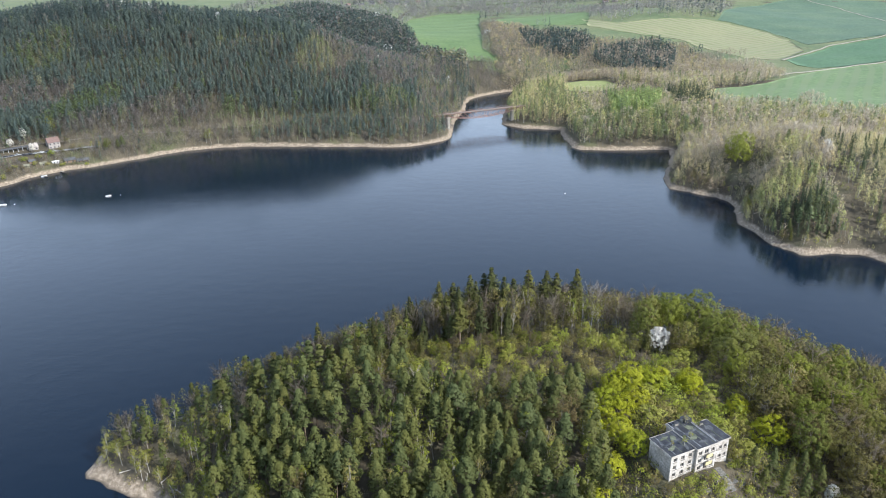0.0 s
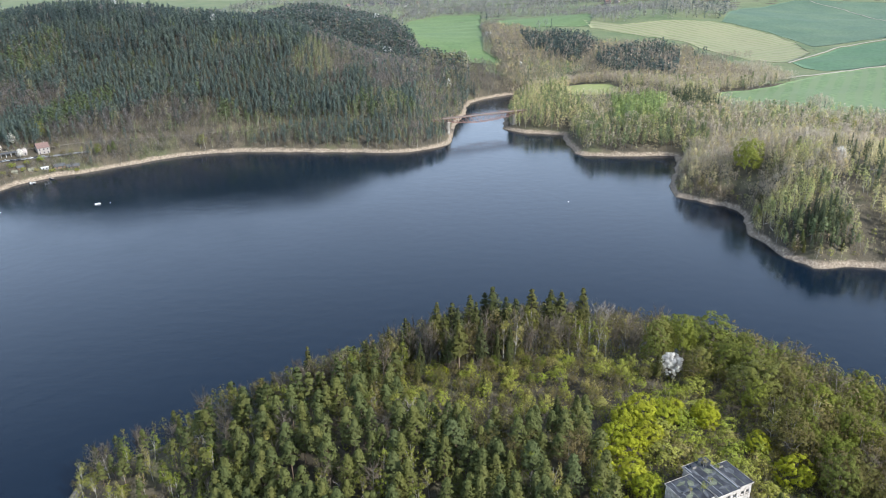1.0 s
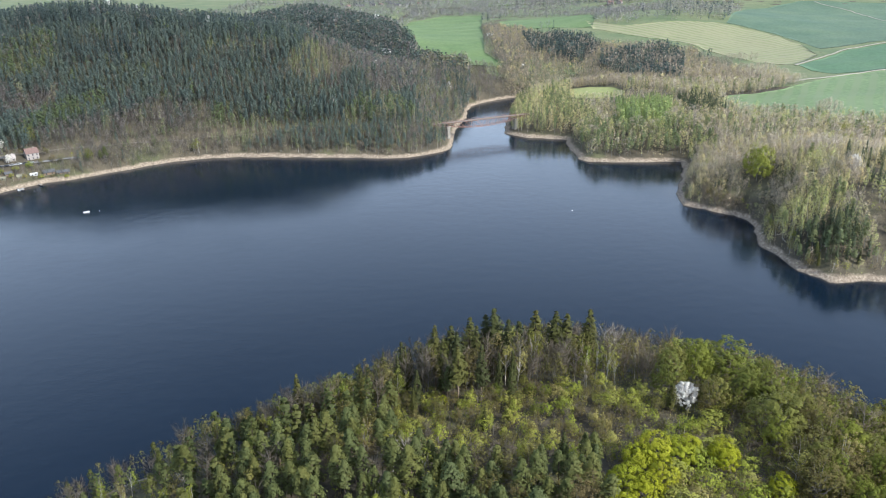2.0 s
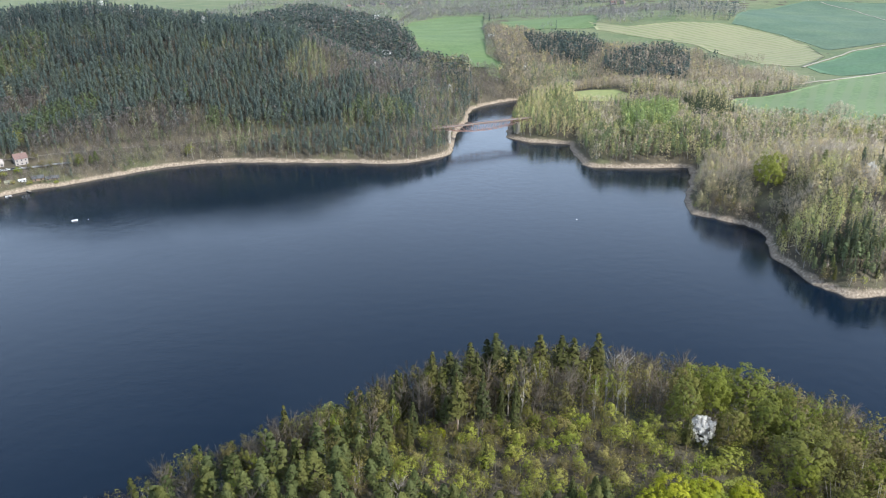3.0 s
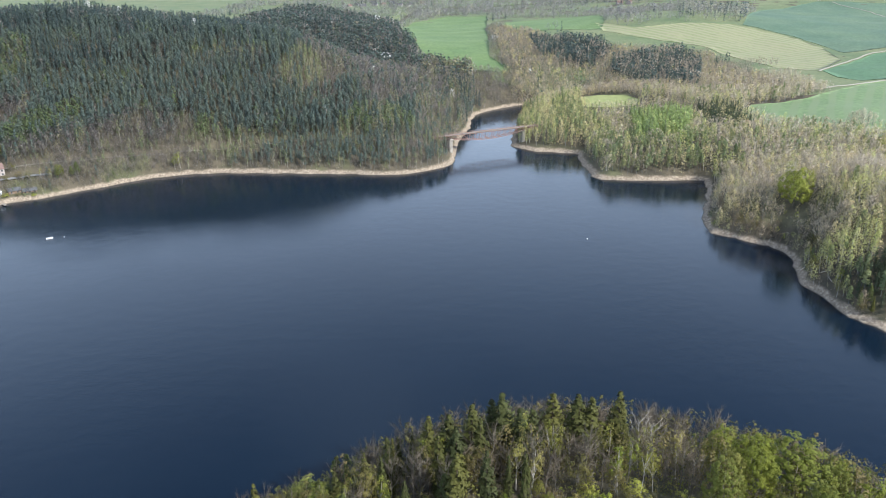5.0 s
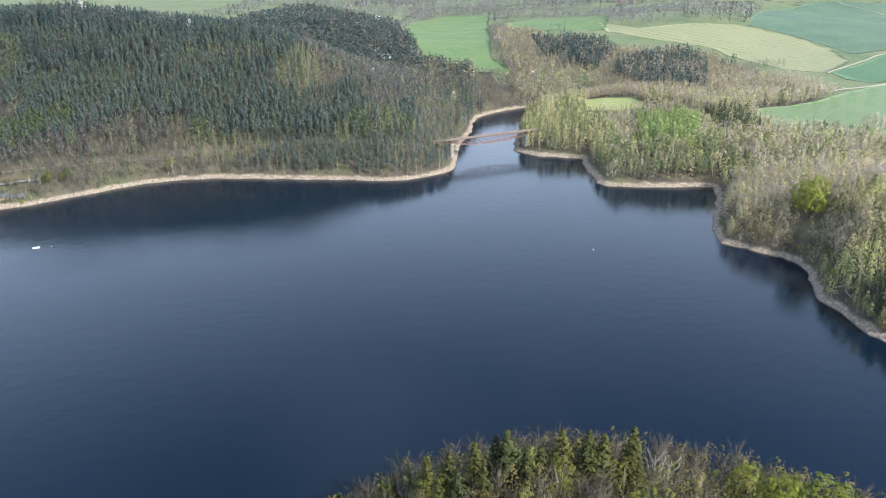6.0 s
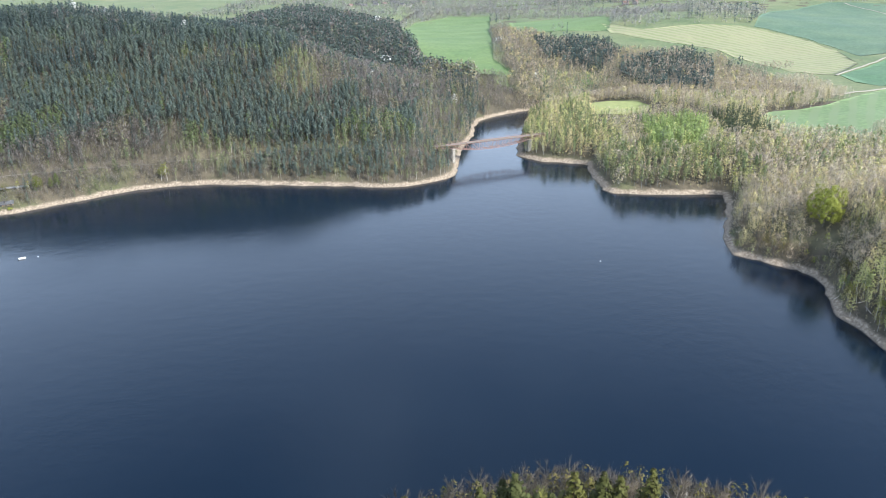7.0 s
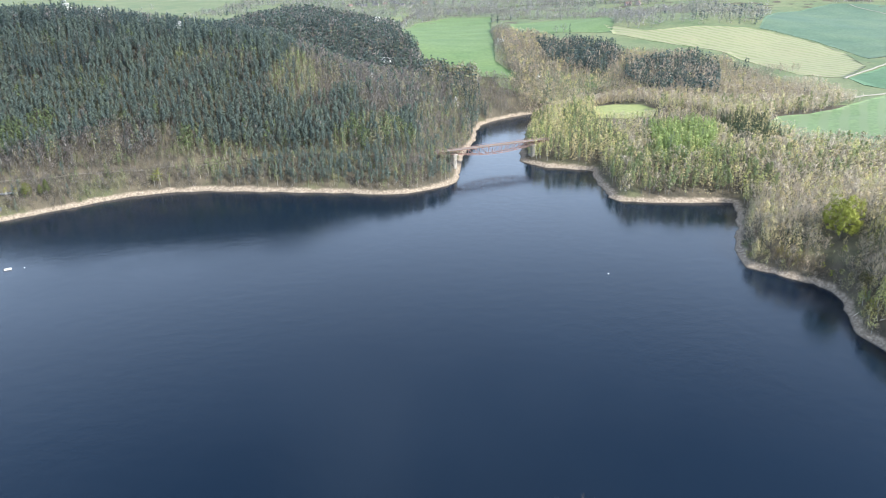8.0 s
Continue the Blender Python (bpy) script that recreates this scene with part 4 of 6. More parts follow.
def far_wood_west(spots):
    """The hill above the west shore: pine and spruce, brown bare slopes below, green patches."""
    x, y = jittered(-760, 112, 560, 1560, 4.2)
    z, d = land(x, y), shore_distance(x, y)
    keep = (z > np.where(x > -40, 2.3, 3.0)) & (x > -0.60 * y - 22) & ((x < 20 + 0.03 * y) | ((y > 925) & (x < 112)))
    keep &= ~(inside(BEHIND_CREST, x, y) & (rng.uniform(0, 1, len(x)) < 0.93)) & ~((y > 1100) & (rng.uniform(0, 1, len(x)) < 0.5))
    keep &= near_line(RAIL, x, y) > 2.6
    keep &= ~(inside(SETTLEMENT, x, y) & ((near_line(ROAD, x, y) < 12) | (rng.uniform(0, 1, len(x)) < 0.55)))
    for poly in OPEN:
        keep &= ~inside(poly, x, y)
    keep &= shore_distance(x, y) < 900
    x, y, d, z = x[keep], y[keep], d[keep], z[keep]
    u = rng.uniform(0, 1, len(x))
    patch, fine = ripple(x, y, 120, 5), ripple(x, y, 47, 6)
    kinds = np.where(u < 0.84, "pine", "spruce").astype(object)
    mix = rng.uniform(0, 1, len(x))
    kinds[mix + 0.03 * patch > 0.955] = "bare"
    kinds[mix + 0.03 * fine < 0.03] = "broad"
    dark = (y > 838 + 0.12 * (x + 300) + 30 * fine) | (np.hypot((x + 345) / 40, (y - 790) / 14) < 1)
    kinds[dark & (u < 0.72)] = "spruce"
    kinds[dark & (mix > 0.93)] = "bare"

    def zone(cx, cy, rx, ry, turn=0.0):
        c, s = math.cos(radians(turn)), math.sin(radians(turn))
        return np.hypot(((x - cx) * c + (y - cy) * s) / rx, ((y - cy) * c - (x - cx) * s) / ry) + 0.28 * fine + 0.12 * ripple(x, y, 21, 13) < 1

    def sow(where, *shares):
        """Kinds by rising share of chance."""
        v = rng.uniform(0, 1, len(x))
        for share, kind in reversed(shares):
            kinds[where & (v < share)] = kind

    sow(zone(-75, 830, 58, 52, -40) | zone(-50, 900, 45, 70), (0.55, "bare"), (0.8, "olive"), (0.9, "pine"))
    sow(zone(-128, 790, 22, 22), (0.7, "birch"), (0.8, "olive"))
    sow(zone(-195, 802, 38, 10), (0.45, "birch"), (0.55, "bare"))
    sow(zone(-110, 765, 14, 10) | zone(-100, 780, 10, 16), (0.5, "bare"))
    sow(zone(-405, 778, 32, 32), (0.4, "broad"), (0.6, "olive"))
    sow(zone(-400, 705, 50, 26, 20), (0.62, "bare"), (0.76, "olive"))
    sow(zone(-338, 695, 17, 40, -30), (0.75, "broad"))
    sow(zone(-250, 712, 36, 18, 0) | zone(-300, 680, 48, 20, 30) | zone(-225, 690, 30, 16), (0.68, "bare"), (0.78, "olive"), (0.84, "birch"))
    sow(zone(-205, 716, 7, 9), (0.7, "broad"))
    sow(zone(-55, 735, 36, 22, 20), (0.30, "broad"), (0.5, "olive"), (0.65, "birch"))
    low = (d < 40 + 16 * fine) & (x < -185)
    sow(low, (0.62, "bare"), (0.84, "olive"), (0.9, "birch"), (0.94, "broad"))
    strip = (d < 34) & (x > -185) & (x < 15)
    kinds[strip] = np.where(u[strip] < 0.78, "pine", np.where(u[strip] < 0.88, "birch", np.where(u[strip] < 0.95, "olive", "bare")))
    sow((np.hypot((x + 185) / 42, (y - 703) / 14) < 1), (0.5, "birch"), (0.75, "olive"), (0.85, "broad"))
    sow(strip & (x > -45) & (fine > -0.2), (0.35, "bare"), (0.6, "birch"))
    inlet = (x > -25) & (y > 735)
    sow(inlet, (0.3, "olive"), (0.5, "bare"), (0.56, "birch"))
    valley = (x > 35) & (y > 915)
    kinds[valley] = np.where(u[valley] < 0.7, "bare", "olive")
    kinds[dark & (mix < 0.0025)] = "blossom"
    h = (16 + 1.8 * fine + 1.1 * rng.normal(0, 1, len(x))) * np.where(dark, 1.12, 1) * np.where(valley, 0.5, 1) * np.where(low, 0.62, 1) * np.where(strip, 0.78, 1)
    wide = rng.uniform(0.9, 1.3, len(x))
    near = y < 960
    sort_out(kinds[near], x[near], y[near], h[near], wide[near], spots)
    back = {k: [] for k in distant_shapes}
    kinds[(kinds == "birch") | (kinds == "broad")] = "olive"
    v = rng.uniform(0, 1, len(x)) + 0.25 * fine
    kinds[(kinds == "spruce") & (v > 0.84)] = "bare"
    kinds[(kinds == "spruce") & (v > 0.42)] = "pine"
    kinds[rng.uniform(0, 1, len(x)) < 0.25] = None
    sort_out(kinds[~near], x[~near], y[~near], h[~near], wide[~near] * 1.1, back)
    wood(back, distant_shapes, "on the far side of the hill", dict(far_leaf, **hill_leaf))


def far_wood_east(spots):
    """The inner headland and the valley copses."""
    x, y = jittered(60, 420, 560, 1000, 4.2)
    z, d = land(x, y), shore_distance(x, y)
    keep = (z > 3.2) & (d > 3) & (x < 0.60 * y + 40) & (x > 0.115 * y - 30) & (y > 620 - (x - 230) * 0.15)
    for poly in OPEN:
        keep &= ~inside(poly, x, y)
    x, y, d = x[keep], y[keep], d[keep]
    u, fine = rng.uniform(0, 1, len(x)), ripple(x, y, 60, 8)
    kinds = np.where(u < 0.5, "bare", np.where(u < 0.74, "olive", np.where(u < 0.88, "birch", "pine"))).astype(object)
    front = (d < 60) & (x > 112) & (x < 225) & (y < 720)
    kinds[front] = np.where(u[front] < 0.45, "pine", np.where(u[front] < 0.6, "olive", np.where(u[front] < 0.78, "birch", "bare")))
    bank = (x < 150) & (y > 725) & (y < 880)
    kinds[bank] = np.where(u[bank] < 0.3, "pine", np.where(u[bank] < 0.62, "birch", "olive"))
    belt = (y > 885)
    kinds[belt] = np.where(u[belt] < 0.72, "bare", "olive")
    p = inside(LARCH_PLOT, x, y)
    kinds[p] = np.where(u[p] < 0.86, "larch", np.where(u[p] < 0.93, "birch", "pine"))
    p = inside(SPRUCE_PLOT, x, y)
    kinds[p] = np.where(u[p] < 0.75, "spruce", "olive")
    kinds[(fine > 0.72) & (u < 0.3)] = "birch"
    h = (14.5 + 1.8 * ripple(x, y, 33, 17) + 1.2 * rng.normal(0, 1, len(x))) * np.where(belt, 0.75, 1)
    h[inside(LARCH_PLOT, x, y)] += 2.5
    wide = rng.uniform(1.15, 1.6, len(x))
    front_of_hay = (x > 138) & (x < 245) & (y > 790) & (y < 850)
    h[front_of_hay] *= 0.6
    sort_out(kinds, x, y, h, wide, spots)
    for bx, by in ((205, 668), (282, 742), (262, 690), (330, 905), (345, 900), (300, 640)):
        spots["blossom"].append((bx, by, rng.uniform(5, 8), 1.0))
    wood(spots, east_shapes, "behind the inlet", dict(far_leaf, **lit_east_leaf))
    spots = {k: [] for k in distant_shapes}
    x, y = jittered(60, 470, 895, 1410, 4.8)
    u = rng.uniform(0, 1, len(x))
    ca, cb = inside(COPSE_A, x, y), inside(COPSE_B, x, y)
    stream = (near_line([(92, 1000), (100, 1120), (100, 1250), (100, 1400), (105, 1500)], x, y) < 22) | (near_line([(110, 985), (150, 1060), (230, 985), (330, 930)], x, y) < 36) | (near_line([(110, 1000), (120, 1120), (128, 1260)], x, y) < 26)
    hedge = near_line([(345, 1085), (380, 1075), (430, 1080)], x, y) < 8
    kinds = np.full(len(x), None, object)
    stream |= inside(VALLEY_WOOD, x, y)
    for poly in OPEN:
        stream &= ~inside(poly, x, y)
    ragged = ripple(x, y, 38, 21)
    ca, cb = ca & (ragged > -0.35), cb & (ragged > -0.3)
    kinds[stream & (u < 0.85)] = "bare"
    kinds[stream & (u < 0.22)] = "olive"
    kinds[stream & (u < 0.04)] = "pine"
    kinds[ca] = np.where(u[ca] < 0.6, "spruce", np.where(u[ca] < 0.8, "pine", "bare"))
    kinds[cb] = np.where(u[cb] < 0.4, "spruce", np.where(u[cb] < 0.66, "pine", "bare"))
    kinds[hedge & (u < 0.5)] = "bare"
    kinds[np.hypot((x - 366) / 16, (y - 1088) / 9) < 1] = "spruce"
    h = rng.uniform(15, 21, len(x)) * np.where(stream & ~ca & ~cb, 0.66, 1.0) * np.where(hedge, 0.6, 1)
    sort_out(kinds, x, y, h, rng.uniform(0.9, 1.3, len(x)), spots)
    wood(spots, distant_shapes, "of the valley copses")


def distant_woods(spots):
    """Hedges, thickets and wood bands of the distance."""
    x, y = jittered(-1500, 1500, 1380, 2600, 13.5)
    keep = np.abs(x) < 0.62 * y + 60
    for poly in OPEN:
        keep &= ~inside(poly, x, y)
    x, y = x[keep], y[keep]
    u = rng.uniform(0, 1, len(x))
    band = ripple(x, y, 330, 9) + 0.6 * ripple(x, y, 140, 10)
    lines = near_line([(250, 1420), (420, 1400), (540, 1380), (680, 1330)], x, y) < 14
    lines |= near_line([(-60, 1740), (100, 1800), (260, 1680), (420, 1640), (560, 1780)], x, y) < 34
    lines |= (y > 1800) & (x > -420) & (x < 330) & (u < 0.5)
    lines |= near_line([(250, 1470), (330, 1620), (430, 1600)], x, y) < 40
    top = inside([(-120, 2130), (120, 2000), (160, 1730), (100, 1820), (-60, 1740)], x, y) | inside([(320, 1690), (358, 1460), (300, 1390), (268, 1400), (285, 1600)], x, y)
    green = inside([(467, 1690), (610, 1640), (520, 1400), (490, 1370), (395, 1372)], x, y)
    lines |= top | green
    wooded = (band > 0.3) | lines
    kinds = np.where(u < 0.62, "bare", np.where(u < 0.8, "olive", np.where(u < 0.9, "spruce", "pine"))).astype(object)
    kinds[lines & (u >= 0.8)] = "bare"
    kinds[green] = np.where(u[green] < 0.5, "olive", np.where(u[green] < 0.7, "pine", "bare"))
    kinds[~wooded] = None
    sparse = (~wooded) & (u < 0.012)
    kinds[sparse] = "bare"
    sort_out(kinds, x, y, rng.uniform(10, 18, len(x)), rng.uniform(1.2, 1.9, len(x)), spots)


spots = {k: [] for k in far_shapes}
far_wood_west(spots)
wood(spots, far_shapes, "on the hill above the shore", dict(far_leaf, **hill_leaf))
spots = {k: [] for k in far_shapes}
far_wood_east(spots)
spots = {k: [] for k in far_shapes}
distant_woods(spots)
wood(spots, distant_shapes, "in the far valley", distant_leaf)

# ---- trees of the near headland across the water ----
def headland():
    spots = {k: [] for k in middle_shapes}
    x, y = jittered(165, 430, 395, 640, 4.0)
    z, d = land(x, y), shore_distance(x, y)
    west = (x < 218) & (y < 545) & (y > 415)
    keep = (z > np.where(west, 1.0, 3.0)) & (d > np.where(west, 1.8, 4)) & (y < 620 - (x - 230) * 0.15) & (x < 0.60 * y + 25)
    keep &= ~((x > 243) & (x < 259) & (y < 462)) & ~((x >= 262) & (y < 520) & (rng.uniform(0, 1, len(x)) < 0.5))
    keep &= (np.hypot(x - 220, y - 530) > 10) & ~((np.abs(x - 216) < 8) & (y > 512) & (y < 524))
    for px, py, pd in zip(x[keep], y[keep], d[keep]):
        u = rng.uniform()
        if px < 240 and py < 440 and pd > 6 and px > 208:
            kind = "spruce" if u < 0.6 else "pine"
        elif py > 560:
            kind = "bare" if u < 0.5 else "olive" if u < 0.85 else "birch"
        elif px > 262 and py < 520:
            kind = "spruce" if u < 0.4 else "olive"
        else:
            patch = float(ripple(np.array([px]), np.array([py]), 58, 41)[0]) + 0.014 * (485 - py) + 0.25 * rng.normal()
            kind = ("birch" if u < 0.72 else "olive" if u < 0.9 else "pine") if patch > 0.25 else ("olive" if u < 0.6 else "birch" if u < 0.75 else "bare") if patch > -0.25 else ("bare" if u < 0.78 else "olive")
        h, w = (14.5 + 1.4 * rng.normal()) * (0.75 if pd < 10 else 1) * (0.6 if math.hypot(px - 216, py - 512) < 18 else 1), rng.uniform(1.05, 1.5)
        if pd < 10 and px < 262 and py < 560 and rng.uniform() < 0.5:
            plant(kind, px, py, h, rng.uniform(0, 6.28), w, int(rng.integers(0, 4)))
        else:
            spots[kind].append((px, py, h, w))
    for k in range(22):
        a, r = 2.4 * k, 2.2 * math.sqrt(k)
        spots["bare"].append((375 + 1.3 * r * math.cos(a), 748 + 0.7 * r * math.sin(a), 16 - 0.5 * r, 1.1))
    wood(spots, middle_shapes, "on the near headland", dict(far_leaf, **lit_east_leaf))
    plant("linden", 220, 530, 25, 0.4, 0.95, 0)
    plant("blossom", 263, 490, 14, 0.8, 0.9, 0)
    for x, y, h in ((300, 560, 15), (312, 585, 15), (322, 605, 16), (334, 640, 16), (344, 655, 15), (318, 640, 14), (352, 640, 14)):
        plant("willow", x, y, h, x, 1.2, int(y), "ochre-yellow budding willow with a soft crown")


headland()


# ---- trees of the peninsula ----
def house_plan(x, y):
    """Plan coordinates along and across the front of the house."""
    a = math.atan2(8.3, 17.8)
    dx, dy = x - 60.2, y - 160.6
    return dx * math.cos(a) + dy * math.sin(a), dy * math.cos(a) - dx * math.sin(a)


def peninsula():
    for x, y, h, k in ((61, 207, 12, 0), (67, 206, 11, 1), (55, 204, 10, 2), (49, 195, 11, 3), (54, 191, 10, 1), (46, 184, 11, 2), (51, 179, 10, 0), (53, 172, 9, 1), (46, 167, 9, 3), (80, 206, 9, 0),
                       (92, 195, 8, 1), (97, 183, 11, 2), (72, 212, 9, 3), (81, 209, 9, 2), (41, 156, 9, 1), (60, 198, 9, 2)):
        plant("maple", x, y, h, k * 1.9 + x, 1.2, k)
    for x, y, h in ((-2, 272, 25), (4, 276, 23), (11, 277, 25), (17, 281, 25), (20, 279, 27), (25, 275, 23), (36, 284, 26), (44, 285, 25), (48, 284, 24), (57, 286, 26),
                    (-14, 268, 22), (6, 266, 22), (13, 268, 23), (-20, 262, 20), (1, 264, 21), (-8, 250, 17), (-9, 243, 13), (14, 234, 11), (35, 209, 15), (-28, 258, 18), (-49, 252, 22), (6, 251, 22), (14, 253, 21), (24, 251, 14), (75, 239, 13), (29, 277, 22), (-60, 240, 17)):
        plant("spruce", x, y, h * (1.12 if h > 17 else 1), x * 1.3, (1.7 if y > 274 else 1.25) + 0.3 * (int(x * 3 + y) % 5) / 4, int(x * 7 + y), "tall spruce with a long bare lower stem" if int(x * 7 + y) % 5 in (1, 3) else "")
    for x, y, h in ((85, 166, 12), (91, 167, 13), (95, 166, 12), (101, 169, 12), (87, 162, 11), (92, 161, 12), (98, 161, 12), (104, 164, 12), (41, 210, 13), (2, 253, 15), (106, 172, 12)):
        plant("pine", x, y, h, x, 1.0, int(x + y))
    for x, y, h, w in ((-38, 262, 19, 1.15), (-45, 258, 15, 1.0), (-33, 255, 15, 1.0), (28, 287, 22, 0.6), (22, 286, 22, 0.55)):
        plant("willow", x, y, h, x, w, int(abs(x)))
    plant("maple", -54, 254, 14, 0.4, 0.8, 1)
    plant("blossom", 80, 242, 11.5, 0.3, 1.12, 0)
    plant("broad", 102.4, 262.4, 22, 0.7, 1.65, 1, "broad domed tree in fresh yellow-green leaf on the ridge")
    plant("broad", 101.4, 222.2, 18, 2.4, 1.75, 2, "broad domed tree in fresh green leaf above the house")
    plant("blossom", 107, 163, 7, 0.9, 0.9, 0)
    for x, y, h, w in ((88, 255, 20, 1.0), (101, 245, 16, 1.25), (112, 258, 18, 0.95), (98, 214, 15, 0.95), (124, 236, 17, 0.95), (100, 242, 18, 0.95), (135, 248, 16, 0.9), (40, 160, 9, 1.2), (14, 163, 9, 1.2), (-56, 178, 9, 1.1), (118, 210, 15, 1.0)):
        plant("broad", x, y, h, x, w, int(x))
    for x, y, h in ((72, 272, 19), (28, 276, 22), (34, 272, 21), (-53, 233, 15), (-54, 201, 16), (-36, 200, 15), (-31, 176, 14), (-106, 221, 11), (-97, 217, 12), (-90, 212, 12), (-86, 209, 11), (-27, 203, 13), (-15, 182, 14), (-63, 186, 12), (-37, 180, 14), (13, 176, 13)):
        plant("birch", x, y, h, x, 1.05, int(abs(x)))
    for x, y, h in ((-11, 212, 13), (-14, 210, 12), (-7, 213, 11), (-28, 181, 13), (-34, 182, 10), (-71, 198, 12), (-67, 194, 12), (-79, 219, 12), (-77, 215, 11), (31, 166, 11), (-48, 219, 13), (-113, 220, 9), (-117, 217, 7), (124, 191, 14), (123, 180, 14), (-12, 172, 6), (62, 278, 20), (65, 276, 19)):
        plant("dead", x, y, h, x * 2, 0.95, int(abs(x)))
    for x, y, h in ((-121, 223, 7), (-124, 219, 6), (-117, 227, 7), (-112, 229, 8), (-119, 219, 5), (-106, 213, 4), (-99, 207, 4), (-92, 203, 5)):
        plant("olive" if h > 5 else "shrub", x, y, h, x, 1.5, int(-x), "low grey-green bush on the lake bank")
    plant("maple", 1, 251, 5, 0.2, 0.8, 1, "small bright yellow-green shrub in the clearing")
    for x, y, h in ((31, 254, 6), (26, 247, 6), (36, 252, 6), (31, 241, 5), (29, 260, 6), (22, 239, 5), (41, 247, 5)):
        plant("broad", x, y, h, x, 1.3, int(x), "low bright green thicket in the clearing")
    x, y = jittered(-135, 200, 120, 320, 4.7)
    order = np.argsort(np.hypot(x - 10, y - 130))
    x, y = x[order], y[order]
    z, d = land(x, y), shore_distance(x, y)
    fine, patch = ripple(x, y, 30, 31), ripple(x, y, 62, 32)
    rest, count = {k: [] for k in near_shapes}, {k: 30 for k in near_shapes}
    great = ((102.4, 262.4, 10), (101.4, 222.2, 9), (80, 242, 5), (88, 255, 6), (101, 245, 6), (81, 209, 5))
    for px, py, pz, pd, g, big in zip(x, y, z, d, fine, patch):
        u, v = rng.uniform(), rng.uniform()
        if pz < 2.2 or pd < 3 or math.hypot(px - 66, py - 169) < 15 or py < 130 + abs(px - 20) * 0.1:
            continue
        if math.hypot(px - 74, py - 155) < 10 or (80 < px < 110 and 150 < py < 174) or math.hypot(px - 97, py - 181) < 8 or (44 < px < 62 and 152 < py < 206) or math.hypot(px - 80, py - 240) < 6:
            continue
        clearing = (-14 < px < 75) and (212 + max(0, -px) * 0.8 < py < 258)
        w = rng.uniform(0.85, 1.2)
        if clearing:
            if u > 0.97 or math.hypot(px - 33, py - 210) < 7:
                continue
            kind = "olive" if v < 0.34 else "shrub" if v < 0.88 + 0.1 * g else "bare"
            h = rng.uniform(3.5, 7) if kind == "shrub" else rng.uniform(4, 8)
            w *= 1 if kind == "shrub" else 1.5
        elif -25 < px < 86 and 258 <= py < 292:
            kind = "bare" if u < 0.30 else "olive" if u < 0.66 else "birch" if u < 0.80 else "spruce" if px < 30 else "olive"
            h = rng.uniform(13, 18) if px > 28 else rng.uniform(16, 21)
        elif py >= 290 or (px > 60 and pd < 14):
            kind, h = ("bare" if u < 0.45 else "olive"), rng.uniform(17, 22)
        elif px < 46 and py < 240 + min(0, px + 55) * 0.35:
            if u > 0.8:
                continue
            inner = pd > 16 and px > -92
            kind = "pine" if v < (0.80 - 0.22 * (g > 0.25) if inner else 0.34) else "birch" if v < 0.92 else "olive" if v < 0.97 else "bare"
            if px > 8 and py > 185:
                kind = "pine" if v < 0.6 else "olive" if v < 0.9 else "bare"
            h = rng.uniform(14, 19) * (0.8 if py > 200 and px > -12 else 1) * (1 if kind == "pine" else 0.85)
            w *= 1.3 if kind == "pine" else 1.1
        elif px < -14:
            if u > 0.85:
                continue
            kind = "bare" if v < 0.3 else "olive" if v < 0.62 else "birch" if v < 0.84 else "pine"
            h = rng.uniform(15, 20)
        else:
            kind = "olive" if v < 0.62 else "bare" if v < 0.72 else "broad" if v < 0.94 else "birch"
            h = rng.uniform(14, 20)
            w *= 1.0 if kind == "broad" else 1.3
            if px < 98 and py < 236:
                kind = "shrub" if v < 0.5 else "olive" if v < 0.85 else "bare"
                h = rng.uniform(4, 8)
        if px < -85:
            h *= 0.72
        if any(math.hypot(px - gx0, py - gy0) < r0 * 0.9 for gx0, gy0, r0 in great):
            continue
        if any(abs(px - gx0 * (0.35 + 0.65 * py / gy0)) < r0 and 0 < gy0 - py < r0 + 9 for gx0, gy0, r0 in great):
            h *= 0.55
        k = int(rng.integers(0, 6))
        count[kind] += 1
        if count[kind] < 290:
            plant(kind, px, py, h, v * 62.8, w, k)
        else:
            rest[kind].append((px, py, h, w))
    wood({k: v for k, v in rest.items() if k in middle_shapes}, middle_shapes, "on the back of the peninsula", back_leaf)


peninsula()


